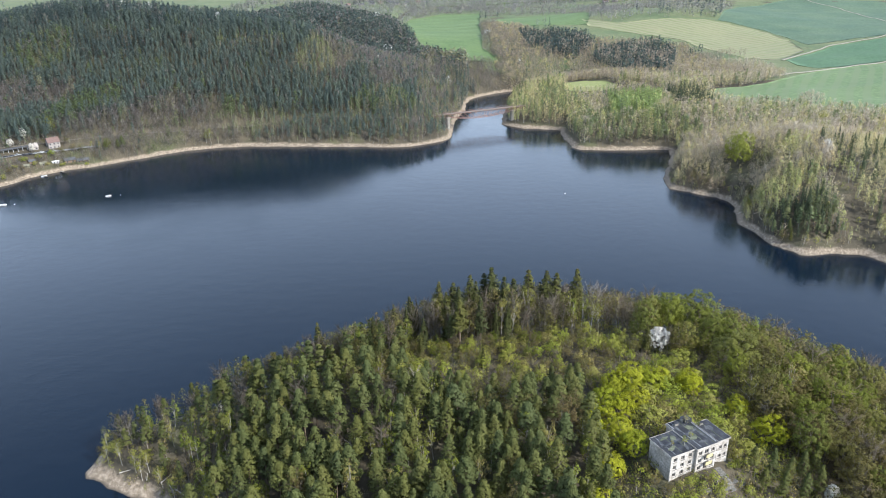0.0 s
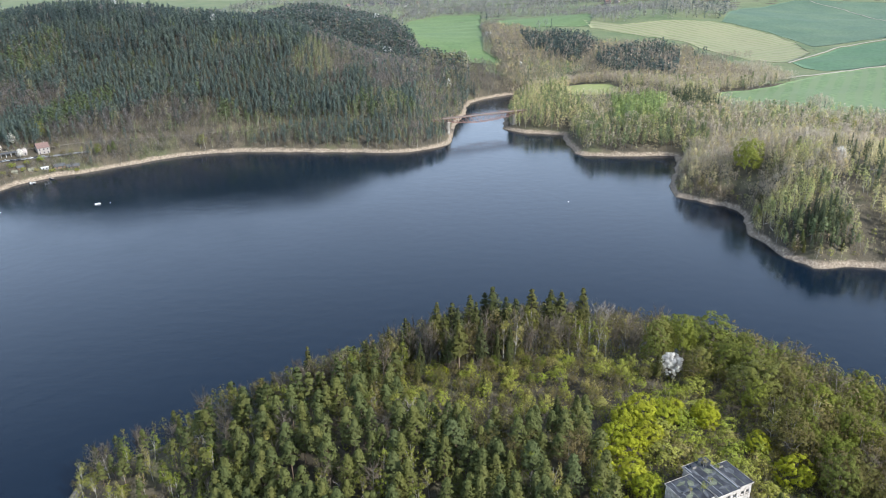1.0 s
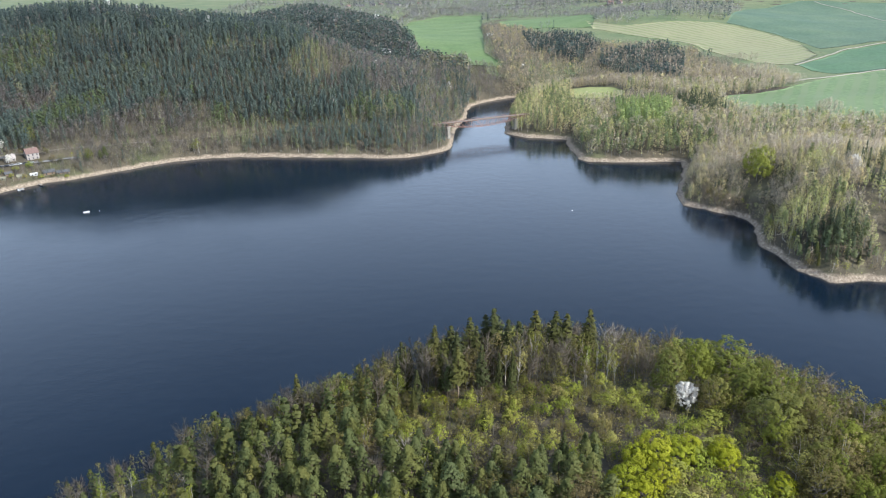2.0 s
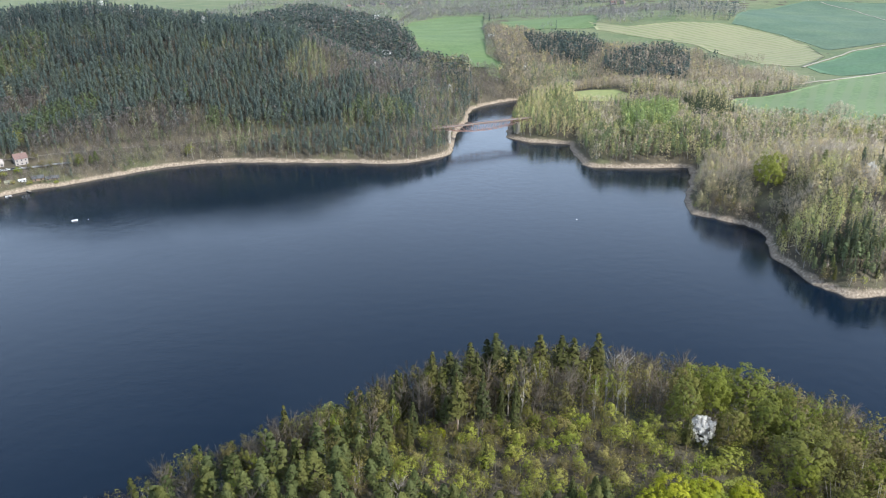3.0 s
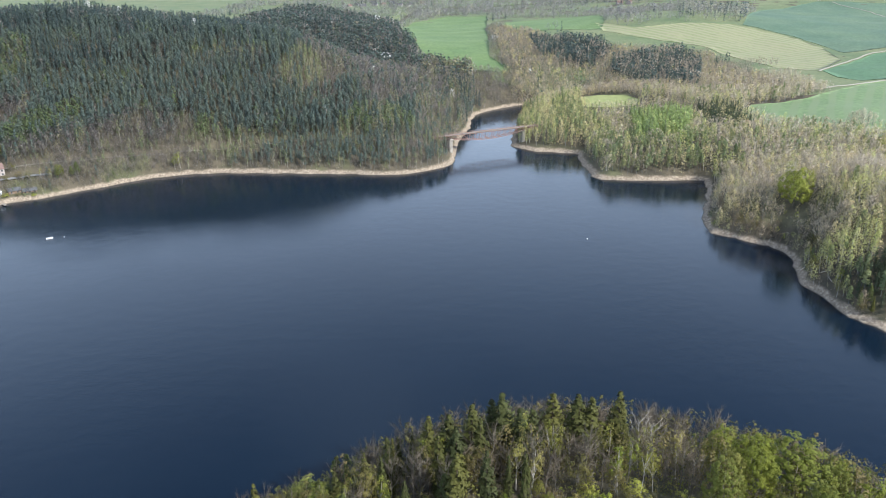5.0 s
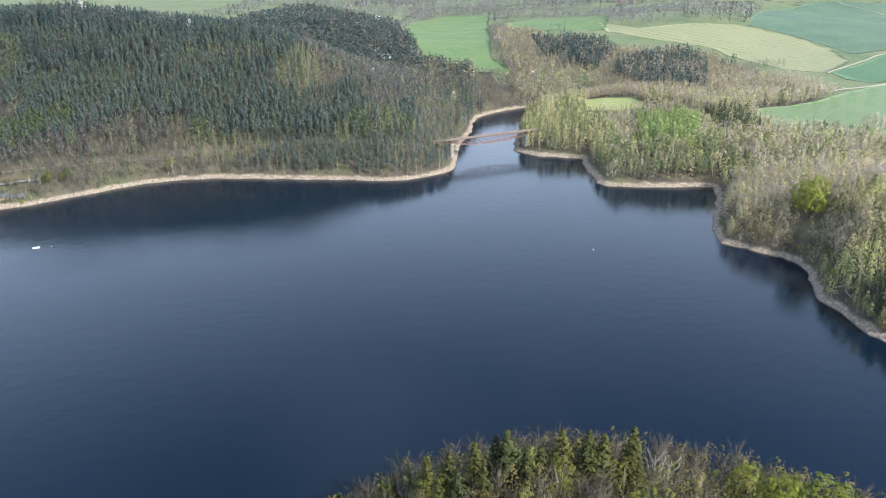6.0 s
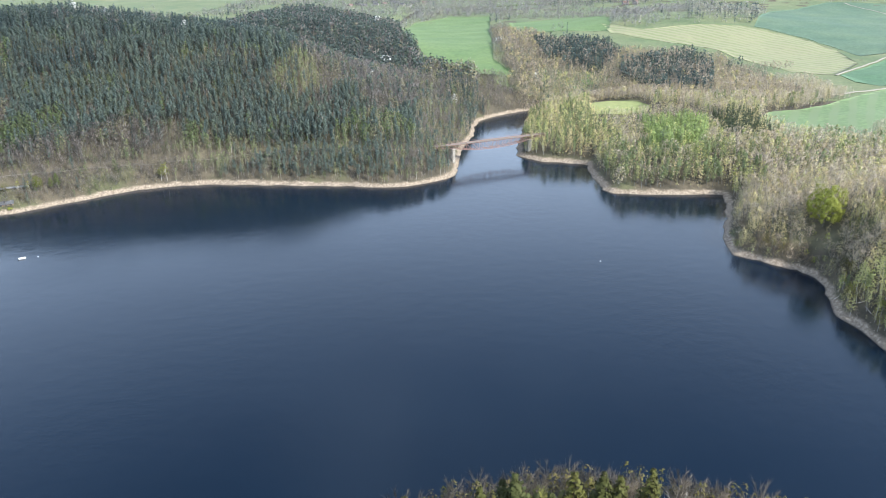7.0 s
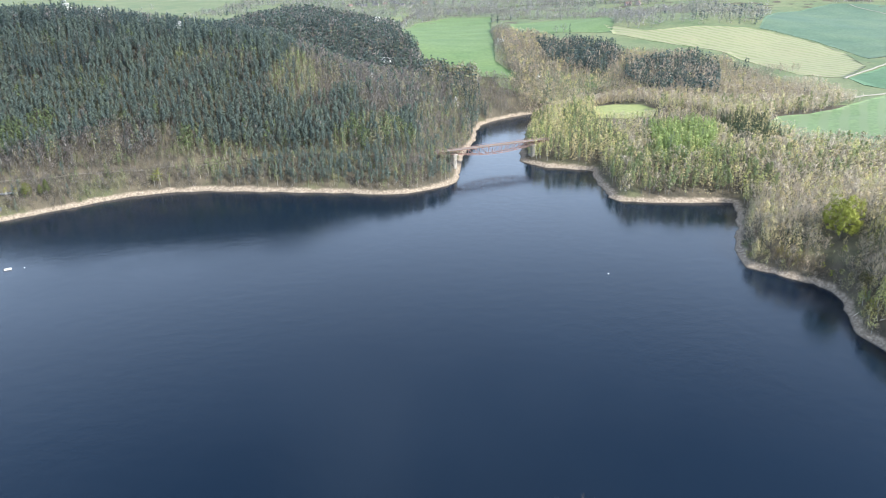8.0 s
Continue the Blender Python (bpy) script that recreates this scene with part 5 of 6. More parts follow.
def thickets():
    """Undergrowth below and between the trees."""
    for place, leaf, x0, x1, y0, y1, step in (("of the peninsula", thicket_leaf, -135, 200, 130, 320, 3.0), ("about the house", thicket_leaf, 42, 112, 136, 200, 2.6), ("along the far shore", dict(far_leaf, **hill_leaf), -420, -20, 545, 735, 4.1), ("of the near headland", far_leaf, 165, 300, 395, 560, 4.2)):
        spots = {k: [] for k in thicket_shapes}
        x, y = jittered(x0, x1, y0, y1, step)
        z, d = land(x, y), shore_distance(x, y)
        green = ripple(x, y, 26, 12)
        pines = (y < 215) & (x < 40) & (x > -88)
        hu, hv = house_plan(x, y)
        keep = (z > 1.6) & ~((hu > -1.6) & (hu < 23) & (hv > -3.2) & (hv < 13)) & ~((hu > 13) & (hu < 18) & (hv > -10) & (hv < 0)) & (rng.uniform(0, 1, len(x)) > np.where(pines, 0.6, 0.1))
        keep &= (near_line(RAIL, x, y) > 2.5) & (near_line(ROAD, x, y) > 6)
        open_land = ((x > -14) & (x < 98) & (y > 195) & (y < 252)) | (np.hypot(x - 74, y - 165) < 26)
        for px, py, g, wide in zip(x[keep], y[keep], green[keep], open_land[keep]):
            u = rng.uniform()
            if y0 > 500:
                spots["bare" if u < 0.7 else "olive" if u < 0.82 else "birch" if u < 0.94 else "broad"].append((px, py, rng.uniform(4.0, 8.0), rng.uniform(1.1, 1.7)))
                continue
            kind = "bare" if u < 0.16 else "olive" if u < 0.66 - 0.2 * g else "birch" if u < 0.88 else "broad"
            if math.hypot(px - 74, py - 165) < 30 and y0 < 200:
                kind = "olive" if u < 0.35 else "birch" if u < 0.55 else "broad" if u < 0.95 else "bare"
            tall = rng.uniform(2.0, 5.0) if wide else rng.uniform(1.2, 4.2)
            spots[kind].append((px, py, tall, rng.uniform(0.8, 1.4) * (1.0 if tall < 4 else 0.75)))
        wood(spots, far_shapes if y0 > 500 else thicket_shapes, "as undergrowth " + place, leaf)


thickets()


# ---- bridge ----
steel = plain("rusty_red_steel", (0.17, 0.095, 0.075), (0.26, 0.165, 0.135), 2.0, 0.75, fine=0.4)
masonry = plain("pale_pier_masonry", (0.24, 0.22, 0.185), (0.36, 0.33, 0.285), 2.5, 0.9, bump=0.05, fine=0.5)
timber = plain("grey_sleepers", (0.16, 0.14, 0.12), (0.24, 0.21, 0.17), 1.0, 0.9)


def railway_bridge():
    """A deck truss with a bellied lower chord on two masonry piers, and short end spans."""
    bridge = tagged(new("railway_bridge"), "rust-red steel truss railway bridge on stone piers over the inlet", "bridge")
    L, top, wide = 73.0, 17.6, 4.4
    n = 12
    low = [top - 2.6 - 3.9 * math.sin(math.pi * k / n) ** 0.8 for k in range(n + 1)]
    for side in (-1, 1):
        y = side * wide / 2
        part("top_chord", beam(bmesh.new(), (-17, y, top), (L + 19, y, top), 0.4, 0.5), steel, bridge)
        bm = bmesh.new()
        for k in range(n):
            beam(bm, (k * L / n, y, low[k]), ((k + 1) * L / n, y, low[k + 1]), 0.36, 0.45)
        part("bottom_chord", bm, steel, bridge)
        for k in range(n + 1):
            part("vertical_strut", beam(bmesh.new(), (k * L / n, y, low[k]), (k * L / n, y, top), 0.28, 0.28), steel, bridge)
        for k in range(n):
            up = (k * L / n, y, low[k]), ((k + 1) * L / n, y, top)
            down = (k * L / n, y, top), ((k + 1) * L / n, y, low[k + 1])
            part("diagonal_brace", beam(bmesh.new(), *(down if k < n / 2 else up), 0.3, 0.26), steel, bridge)
        for x0, x1 in ((L, L + 19), (-17, 0)):
            part("end_span_brace", beam(bmesh.new(), (x0 if x0 == L else x1, y, top - 2.8), (x1 if x0 == L else x0, y, top - 0.6), 0.4, 0.5), steel, bridge)
            for k in (1, 2, 3):
                xx = x0 + (x1 - x0) * k / 4
                q = abs(xx - (L if x0 == L else 0)) / abs(x1 - x0)
                part("end_span_strut", beam(bmesh.new(), (xx, y, top - 2.8 + 2.2 * q), (xx, y, top), 0.3, 0.3), steel, bridge)
        part("handrail", beam(bmesh.new(), (-17, y * 1.25, top + 1.5), (L + 19, y * 1.25, top + 1.5), 0.12, 0.12), steel, bridge)
        for k in range(24):
            x = -17 + 109 * k / 23
            part("rail_post", beam(bmesh.new(), (x, y * 1.25, top + 0.3), (x, y * 1.25, top + 1.5), 0.1, 0.1), steel, bridge)
        part("track_rail", beam(bmesh.new(), (-17, side * 0.75, top + 0.75), (L + 19, side * 0.75, top + 0.75), 0.1, 0.15), steel, bridge)
    part("deck", box(bmesh.new(), -17, L + 19, -wide * 0.62, wide * 0.62, top + 0.36, top + 0.5), timber, bridge, "grey timber deck")
    for k in range(0, n + 1):
        part("cross_beam", beam(bmesh.new(), (k * L / n, -wide / 2, low[k]), (k * L / n, wide / 2, low[k]), 0.3, 0.3), steel, bridge)
    for x in (0, L):
        base = -6 if x else -4
        bm = box(bmesh.new(), x - 1.6, x + 1.6, -3.4, 3.4, base, top - 3.6)
        bmesh.ops.bevel(bm, geom=[e for e in bm.edges if abs(e.verts[0].co.z - e.verts[1].co.z) > 5], offset=0.6, segments=2, affect="EDGES")
        pier = part("pier", bm, masonry, bridge, "pale stone pier")
        part("pier_cap", box(bmesh.new(), x - 2.0, x + 2.0, -3.9, 3.9, top - 3.6, top - 2.9), masonry, pier)
    bridge.matrix_world = Matrix.Translation((6.5, 730.5, 0)) @ Matrix.Rotation(math.atan2(29.5, 67), 4, "Z")


railway_bridge()

# ---- derelict house ----
plaster = plain("flaking_white_plaster", (0.30, 0.265, 0.225), (0.52, 0.485, 0.44), 2.2, 0.9, bump=0.03, fine=0.5)
grey_plaster = plain("stained_grey_plaster", (0.26, 0.24, 0.21), (0.40, 0.37, 0.33), 2.0, 0.9, fine=0.5)
felt = plain("dark_roofing_felt", (0.018, 0.019, 0.023), (0.058, 0.062, 0.072), 3.5, 0.8, fine=0.8)
glass_dark = plain("dark_empty_opening", (0.015, 0.015, 0.016), (0.035, 0.034, 0.033), 1.0, 0.5)


ochre = plain("faded_ochre_panel", (0.42, 0.36, 0.18), (0.54, 0.48, 0.28), 1.5, 0.85)
worn_felt = plain("worn_grey_felt", (0.045, 0.048, 0.054), (0.11, 0.115, 0.12), 1.2, 0.85, fine=0.4)
zinc = plain("grey_zinc_flashing", (0.13, 0.135, 0.14), (0.24, 0.245, 0.25), 1.5, 0.5)
concrete = plain("weathered_concrete", (0.12, 0.115, 0.10), (0.22, 0.205, 0.18), 1.6, 0.9, fine=0.4)
moss = plain("mossy_felt", (0.08, 0.09, 0.06), (0.15, 0.16, 0.11), 1.2, 0.95, fine=0.4)


def ground_at(x, y):
    return float(land(np.array([x]), np.array([y]))[0])


def villa():
    house = tagged(new("house"), "derelict white plastered house with a flat dark felt roof", "house")

    def block(name, x0, x1, y0, y1, z1, openings, roof_label):
        wall = part(name, box(bmesh.new(), x0, x1, y0 + 0.3, y1, -2.5, z1), grey_plaster, house, "stained plaster wall")
        # front skin of piers and bands, with the openings left out between them
        xs = sorted({x0, x1, *(wx - w / 2 for wx, _, w, _ in openings), *(wx + w / 2 for wx, _, w, _ in openings)})
        zs = sorted({-2.5, z1, *(wz for _, wz, _, _ in openings), *(wz + h for _, wz, _, h in openings)})
        skin = bmesh.new()
        for a, b in zip(xs, xs[1:]):
            for c, d in zip(zs, zs[1:]):
                if not any(wx - w / 2 <= (a + b) / 2 <= wx + w / 2 and wz <= (c + d) / 2 <= wz + h for wx, wz, w, h in openings):
                    box(skin, a, b, y0, y0 + 0.3, c, d)
        bmesh.ops.remove_doubles(skin, verts=skin.verts, dist=0.001)
        part("front_wall", skin, plaster, house, "flaking white plaster front")
        for wx, wz, w, h in openings:
            win = part("window", box(bmesh.new(), wx - w / 2, wx + w / 2, y0 + 0.24, y0 + 0.296, wz, wz + h), glass_dark, house, "dark broken window")
            f = bmesh.new()
            for a, b, c, d in ((-w / 2, w / 2, 0, 0.07), (-w / 2, w / 2, h - 0.07, h), (-w / 2, -w / 2 + 0.07, 0.07, h - 0.07), (w / 2 - 0.07, w / 2, 0.07, h - 0.07), (-0.035, 0.035, 0.07, h - 0.07)):
                box(f, wx + a, wx + b, y0 + 0.14, y0 + 0.236, wz + c, wz + d)
            part("window_frame", f, plaster, win)
            part("window_sill", box(bmesh.new(), wx - w / 2 - 0.12, wx + w / 2 + 0.12, y0 - 0.15, y0 - 0.004, wz - 0.12, wz - 0.02), concrete, win)
        roof = part("roof", box(bmesh.new(), x0 - 0.25, x1 + 0.25, y0 - 0.3, y1 + 0.25, z1 + 0.004, z1 + 0.2), felt, house, roof_label)
        edge = bmesh.new()
        for a, b, c, d in ((x0 - 0.3, x1 + 0.3, y0 - 0.36, y0 - 0.304), (x0 - 0.3, x1 + 0.3, y1 + 0.254, y1 + 0.31), (x0 - 0.31, x0 - 0.254, y0 - 0.3, y1 + 0.25), (x1 + 0.254, x1 + 0.31, y0 - 0.3, y1 + 0.25)):
            box(edge, a, b, c, d, z1 - 0.1, z1 + 0.3)
        part("roof_edge", edge, plaster, roof, "pale worn roof edge")
        n = 0
        for sx in np.arange(x0 + 1.4, x1 - 0.4, 2.3):
            part("roof_seam", box(bmesh.new(), sx, sx + 0.16, y0 + 0.1, y1 - 0.1, z1 + 0.204, z1 + 0.25), zinc if n % 3 == 0 else moss, roof)
            n += 1
        return roof

    rows = (0.25, 2.65, 5.1)
    block("left_wall", 0, 8.2, 0, 8.6, 7.3, [(x, z, 1.2, 1.3) for z in rows for x in (1.5, 4.1, 6.7)], "dark felt roof with pale seams")
    mid = block("middle_wall", 8.2, 15.2, -0.9, 11.5, 7.6, [(x, z, 1.2, 1.35) for z in rows for x in (9.5, 13.9)] + [(11.7, 0.0, 1.3, 2.1), (11.7, 2.65, 1.4, 1.5), (11.7, 5.1, 1.4, 1.5)], "dark felt roof with pale seams")
    block("right_wall", 15.2, 21.3, 0.6, 9.5, 6.2, [(x, z, 1.1, 1.2) for z in (0.4, 3.3) for x in (16.6, 18.4, 20.2)], "greyish weathered felt roof")
    for z in (2.2, 4.65):
        slab = part("balcony", box(bmesh.new(), 10.6, 12.8, -2.0, -0.904, z, z + 0.18), concrete, house)
        part("balcony_panel", box(bmesh.new(), 10.6, 12.8, -2.06, -2.0, z + 0.05, z + 1.05), ochre, slab, "faded ochre balcony panel")
    for x, y, h, z in ((12.4, 10.2, 1.5, 7.8), (9.6, 9.6, 0.9, 7.8), (17.5, 8.2, 0.8, 6.4)):
        stack = part("chimney", box(bmesh.new(), x, x + 1.2, y, y + 0.7, z - 0.2, z + h), concrete, house)
        part("chimney_cap", box(bmesh.new(), x - 0.1, x + 1.3, y - 0.1, y + 0.8, z + h + 0.004, z + h + 0.12), felt, stack)
    part("roof_hatch", box(bmesh.new(), 13.0, 15.0, 9.0, 11.0, 7.8, 9.2), felt, mid, "dark roof hatch box")
    r = np.random.default_rng(5)

    def blot(cx, cy, rx, ry, turn, z):
        """A flat uneven patch on the roof."""
        bm, n = bmesh.new(), 13
        ring = []
        for k in range(n):
            a, q = 6.2832 * k / n, r.uniform(0.7, 1.2)
            px, py = rx * q * math.cos(a), ry * q * math.sin(a)
            ring.append((cx + px * math.cos(turn) - py * math.sin(turn), cy + px * math.sin(turn) + py * math.cos(turn)))
        low, high = ([bm.verts.new((px, py, zz)) for px, py in ring] for zz in (z, z + 0.03))
        bm.faces.new(high)
        for k in range(n):
            bm.faces.new((low[k], low[(k + 1) % n], high[(k + 1) % n], high[k]))
        return bm

    for cx, cy, rx, ry, turn in ((2.2, 2.6, 1.5, 0.7, 0.3), (5.6, 5.8, 1.2, 0.9, 1.0), (10.6, 3.4, 1.7, 0.8, 0.2), (12.8, 7.4, 1.0, 1.3, 0.4), (3.4, 7.0, 1.6, 0.5, 0.1)):
        part("moss_patch", blot(cx, cy, rx, ry, turn, 7.86 if cx > 8.2 else 7.56), moss, house, "mossy patch on the roof")
    for cx, cy, rx, ry, turn in ((4.0, 4.6, 3.4, 0.45, 0.12), (6.4, 1.4, 1.4, 0.5, 1.2), (11.4, 5.6, 2.6, 0.5, 0.2), (13.8, 3.0, 0.5, 2.6, 0.05), (9.4, 8.6, 0.5, 2.0, 0.1), (1.2, 5.4, 0.5, 2.0, -0.1), (12.0, 1.0, 1.6, 0.5, -0.1), (17.2, 3.2, 1.3, 0.8, 0.4), (19.4, 6.2, 1.2, 1.4, 0.2)):
        part("worn_patch", blot(cx, cy, rx, ry, turn, (7.862 if cx < 15.2 else 6.462) if cx > 8.2 else 7.562), worn_felt, house, "pale worn patch of roofing felt")
    for x0, y0, x1, y1 in ((14.9, -0.6, 14.9, 11.2), (8.4, 8.8, 8.4, 11.3)):
        part("roof_upstand", box(bmesh.new(), x0 - 0.18, x1 + 0.18, y0, y1, 7.805, 8.02), zinc, house, "grey roof upstand")
    house.matrix_world = Matrix.Translation((60.2, 160.6, 38.6)) @ Matrix.Rotation(math.atan2(8.3, 17.8), 4, "Z")
    turn = house.matrix_world
    # terrace walls and steps before the house
    for k, (a, b, h) in enumerate((((9.0, -1.6), (7.0, -7.0), 1.1), ((14.5, -1.2), (13.5, -8.0), 1.0), ((17.5, -0.4), (18.0, -6.5), 1.0), ((18.0, -6.5), (22.5, -5.5), 0.9))):
        pa, pb = turn @ Vector((*a, 0)), turn @ Vector((*b, 0))
        z = min(ground_at(pa.x, pa.y), ground_at(pb.x, pb.y))
        wall = tagged(new("terrace_wall"), "low weathered concrete terrace wall by the house", "wall", "terrace walls")
        part("wall_body", beam(bmesh.new(), (pa.x, pa.y, z), (pb.x, pb.y, z), 1.6 + h, 0.35), concrete, wall)
    steps = tagged(new("steps"), "worn concrete garden steps leading down from the house", "steps")
    for k in range(9):
        q = turn @ Vector((15.6, -2.0 - 0.75 * k, 0))
        m = Matrix.Translation((q.x, q.y, ground_at(q.x, q.y))) @ Matrix.Rotation(math.atan2(8.3, 17.8), 4, "Z")
        part("step", box(bmesh.new(), -0.9, 0.9, -0.36, 0.36, -0.4, 0.16, m), concrete, steps)


villa()
structure("garden_path", ribbon([(79, 158), (80, 150), (76, 143), (70, 136)], 2.4, 0.25, 2.0), "worn gravel drive below the house", ballast_mat)
for u, v, tall, z in ((3.0, 3.2, 2.2, 7.4), (6.4, 2.2, 3.4, 7.4), (9.8, 3.4, 2.4, 7.7), (12.8, 9.2, 3.0, 7.7), (14.6, 6.8, 2.6, 7.7)):
    a = math.atan2(8.3, 17.8)
    x, y = 60.2 + u * math.cos(a) - v * math.sin(a), 160.6 + u * math.sin(a) + v * math.cos(a)
    plant("birch", x, y, tall, u, 2.0, int(u), "self-sown green sapling on the felt roof", ground_at(x, y) - 38.6 - z)
for u, v, tall in ((1.0, -3.2, 2.6), (3.6, -4.0, 3.4), (6.2, -3.4, 2.4), (8.0, -5.6, 3.6), (5.0, -7.2, 3.2), (1.6, -7.0, 3.8), (-2.6, -3.0, 4.2), (-3.4, 1.8, 4.6), (-3.2, 6.0, 4.4), (10.6, -5.0, 2.6),
                   (12.0, -7.6, 2.8), (9.4, -9.2, 3.4), (20.2, -2.6, 2.6), (23.6, -1.6, 3.4), (24.4, 2.4, 4.4), (24.6, 7.0, 4.8), (5.6, -10.4, 3.6), (20.4, -9.4, 3.4), (22.8, -7.6, 3.6), (1.0, -11.0, 4.0), (13.0, -11.4, 3.0), (-4.0, -7.6, 4.2)):
    a = math.atan2(8.3, 17.8)
    plant("shrub" if tall < 3.5 else "olive", 60.2 + u * math.cos(a) - v * math.sin(a), 160.6 + u * math.sin(a) + v * math.cos(a), tall, 2.0 * u + v, 1.1 if tall < 3.5 else 2.0, int(3 * u + v) % 4, "overgrown green bush beside the derelict house")


# ---- the lake settlement ----
white_paint = plain("white_boat_paint", (0.50, 0.51, 0.51), (0.62, 0.62, 0.61), 1.0, 0.4)
render_white = plain("cream_render", (0.25, 0.225, 0.205), (0.35, 0.31, 0.28), 1.5, 0.9, fine=0.4)
tile_red = plain("red_roof_tiles", (0.125, 0.082, 0.072), (0.19, 0.125, 0.105), 1.0, 0.85, fine=0.35)
slate = plain("dark_roofing", (0.06, 0.062, 0.066), (0.10, 0.10, 0.10), 1.5, 0.8)
wood_wall = plain("brown_boards", (0.14, 0.10, 0.07), (0.22, 0.16, 0.11), 0.8, 0.85)
canvas = plain("yellowish_canvas", (0.17, 0.165, 0.12), (0.23, 0.22, 0.155), 1.0, 0.85)
rubber = plain("black_rubber", (0.02, 0.02, 0.02), (0.035, 0.035, 0.035), 0.5, 0.8)
car_glass = plain("dark_car_glass", (0.02, 0.022, 0.025), (0.03, 0.032, 0.035), 0.5, 0.1)
pane_mat = plain("dark_window_pane", (0.03, 0.034, 0.04), (0.05, 0.055, 0.06), 0.6, 0.15)


def prism(bm, x0, x1, y0, y1, z0, z1, over=0.4):
    """A gable roof with overhanging slopes of some thickness."""
    ym = (y0 + y1) / 2
    for s in (-1, 1):
        ye = y0 - over if s < 0 else y1 + over
        slope = (z1 - z0) / (ym - y0)
        ze = z0 - over * slope
        v = [bm.verts.new(p) for p in ((x0 - over, ye, ze), (x1 + over, ye, ze), (x1 + over, ym, z1), (x0 - over, ym, z1),
                                       (x0 - over, ye, ze + 0.25), (x1 + over, ye, ze + 0.25), (x1 + over, ym, z1 + 0.25), (x0 - over, ym, z1 + 0.25))]
        for f in ((3, 2, 1, 0), (4, 5, 6, 7), (0, 1, 5, 4), (1, 2, 6, 5), (2, 3, 7, 6), (3, 0, 4, 7)):
            bm.faces.new([v[i] for i in f])
    return bm


def cottage(name, x, y, turn, w, d, h, roof_h, wall_mat, roof_mat, label, category, storeys=1, panes=3, chimney=True):
    house = tagged(new(name), label, category)
    z = min(ground_at(x + i, y + j) for i in (-w / 2, w / 2) for j in (-d / 2, d / 2))
    bm = box(bmesh.new(), -w / 2, w / 2, -d / 2, d / 2, -1.5, h)
    for sx in (-1, 1):
        v = [bm.verts.new((sx * w / 2, q, r)) for q, r in ((-d / 2, h), (d / 2, h), (0, h + roof_h - 0.05))]
        bm.faces.new(v)
    part("wall", bm, wall_mat, house)
    part("roof", prism(bmesh.new(), -w / 2, w / 2, -d / 2, d / 2, h, h + roof_h), roof_mat, house)
    for s in range(storeys):
        for k in range(panes):
            wx = -w / 2 + w * (k + 0.5) / panes
            win = part("window", box(bmesh.new(), wx - 0.5, wx + 0.5, -d / 2 - 0.05, -d / 2 - 0.004, 1.0 + 2.8 * s, 2.3 + 2.8 * s), pane_mat, house, "dark window")
            part("window_sill", box(bmesh.new(), wx - 0.6, wx + 0.6, -d / 2 - 0.16, -d / 2 - 0.004, 0.86 + 2.8 * s, 0.94 + 2.8 * s), render_white, win)
    if chimney:
        part("chimney", box(bmesh.new(), w * 0.2, w * 0.2 + 0.7, -0.35, 0.35, h + roof_h * 0.5, h + roof_h + 1.0), wall_mat, house)
    house.matrix_world = Matrix.Translation((x, y, z)) @ Matrix.Rotation(radians(turn), 4, "Z")
    return house


cottage("house", -341, 636, 42, 9.5, 8.0, 6.0, 3.4, render_white, tile_red, "cream two-storey house with a red tiled roof by the road", "house", 2, 3)
cottage("cottage", -353, 626, 42, 6.0, 5.5, 3.0, 2.8, render_white, render_white, "small pale gabled cottage beside the road", "cottage", 1, 2)
cottage("boat_shed", -322, 622, 30, 8.5, 5.5, 2.8, 1.7, wood_wall, slate, "dark wooden boat shed with a low roof on the bank", "shed", 1, 2, False)
cottage("boat_shed", -312, 625, 25, 9.5, 5.0, 2.6, 1.5, wood_wall, slate, "long dark wooden shed with a low roof on the bank", "shed", 1, 3, False)
cottage("boat_shed", -346, 606, 40, 5.0, 4.0, 2.4, 1.2, wood_wall, slate, "small dark hut among bushes above the shore", "shed", 1, 1, False)
cottage("tent_cabin", -338, 608, 35, 5.0, 3.6, 2.0, 1.2, canvas, canvas, "yellowish canvas holiday cabin on the bank", "cabin", 1, 1, False)
cottage("tent_cabin", -347, 599, 20, 4.2, 3.4, 1.8, 1.1, canvas, canvas, "yellowish canvas holiday cabin near the water", "cabin", 1, 1, False)
cottage("caravan_hut", -331, 615, 40, 5.2, 2.6, 2.3, 0.5, white_paint, white_paint, "white holiday caravan hut on the bank", "caravan", 1, 2, False)
for x, y, turn, w in ((-220, 2190, 20, 16), (-190, 2215, -10, 14), (-140, 2260, 30, 15), (-90, 2240, 5, 14), (400, 1860, 10, 13), (420, 1850, 60, 12), (-240, 2230, 0, 14), (-170, 2250, 40, 13), (-120, 2200, -20, 15), (-60, 2260, 15, 13), (-200, 2290, 25, 15), (-150, 2310, 0, 14), (-255, 2180, 50, 13)):
    cottage("farmhouse", x, y, turn, w, 10, 5.0, 4.0, render_white, slate if w > 13 else tile_red, "small pale farmhouse in the distant village", "house", 1, 3)

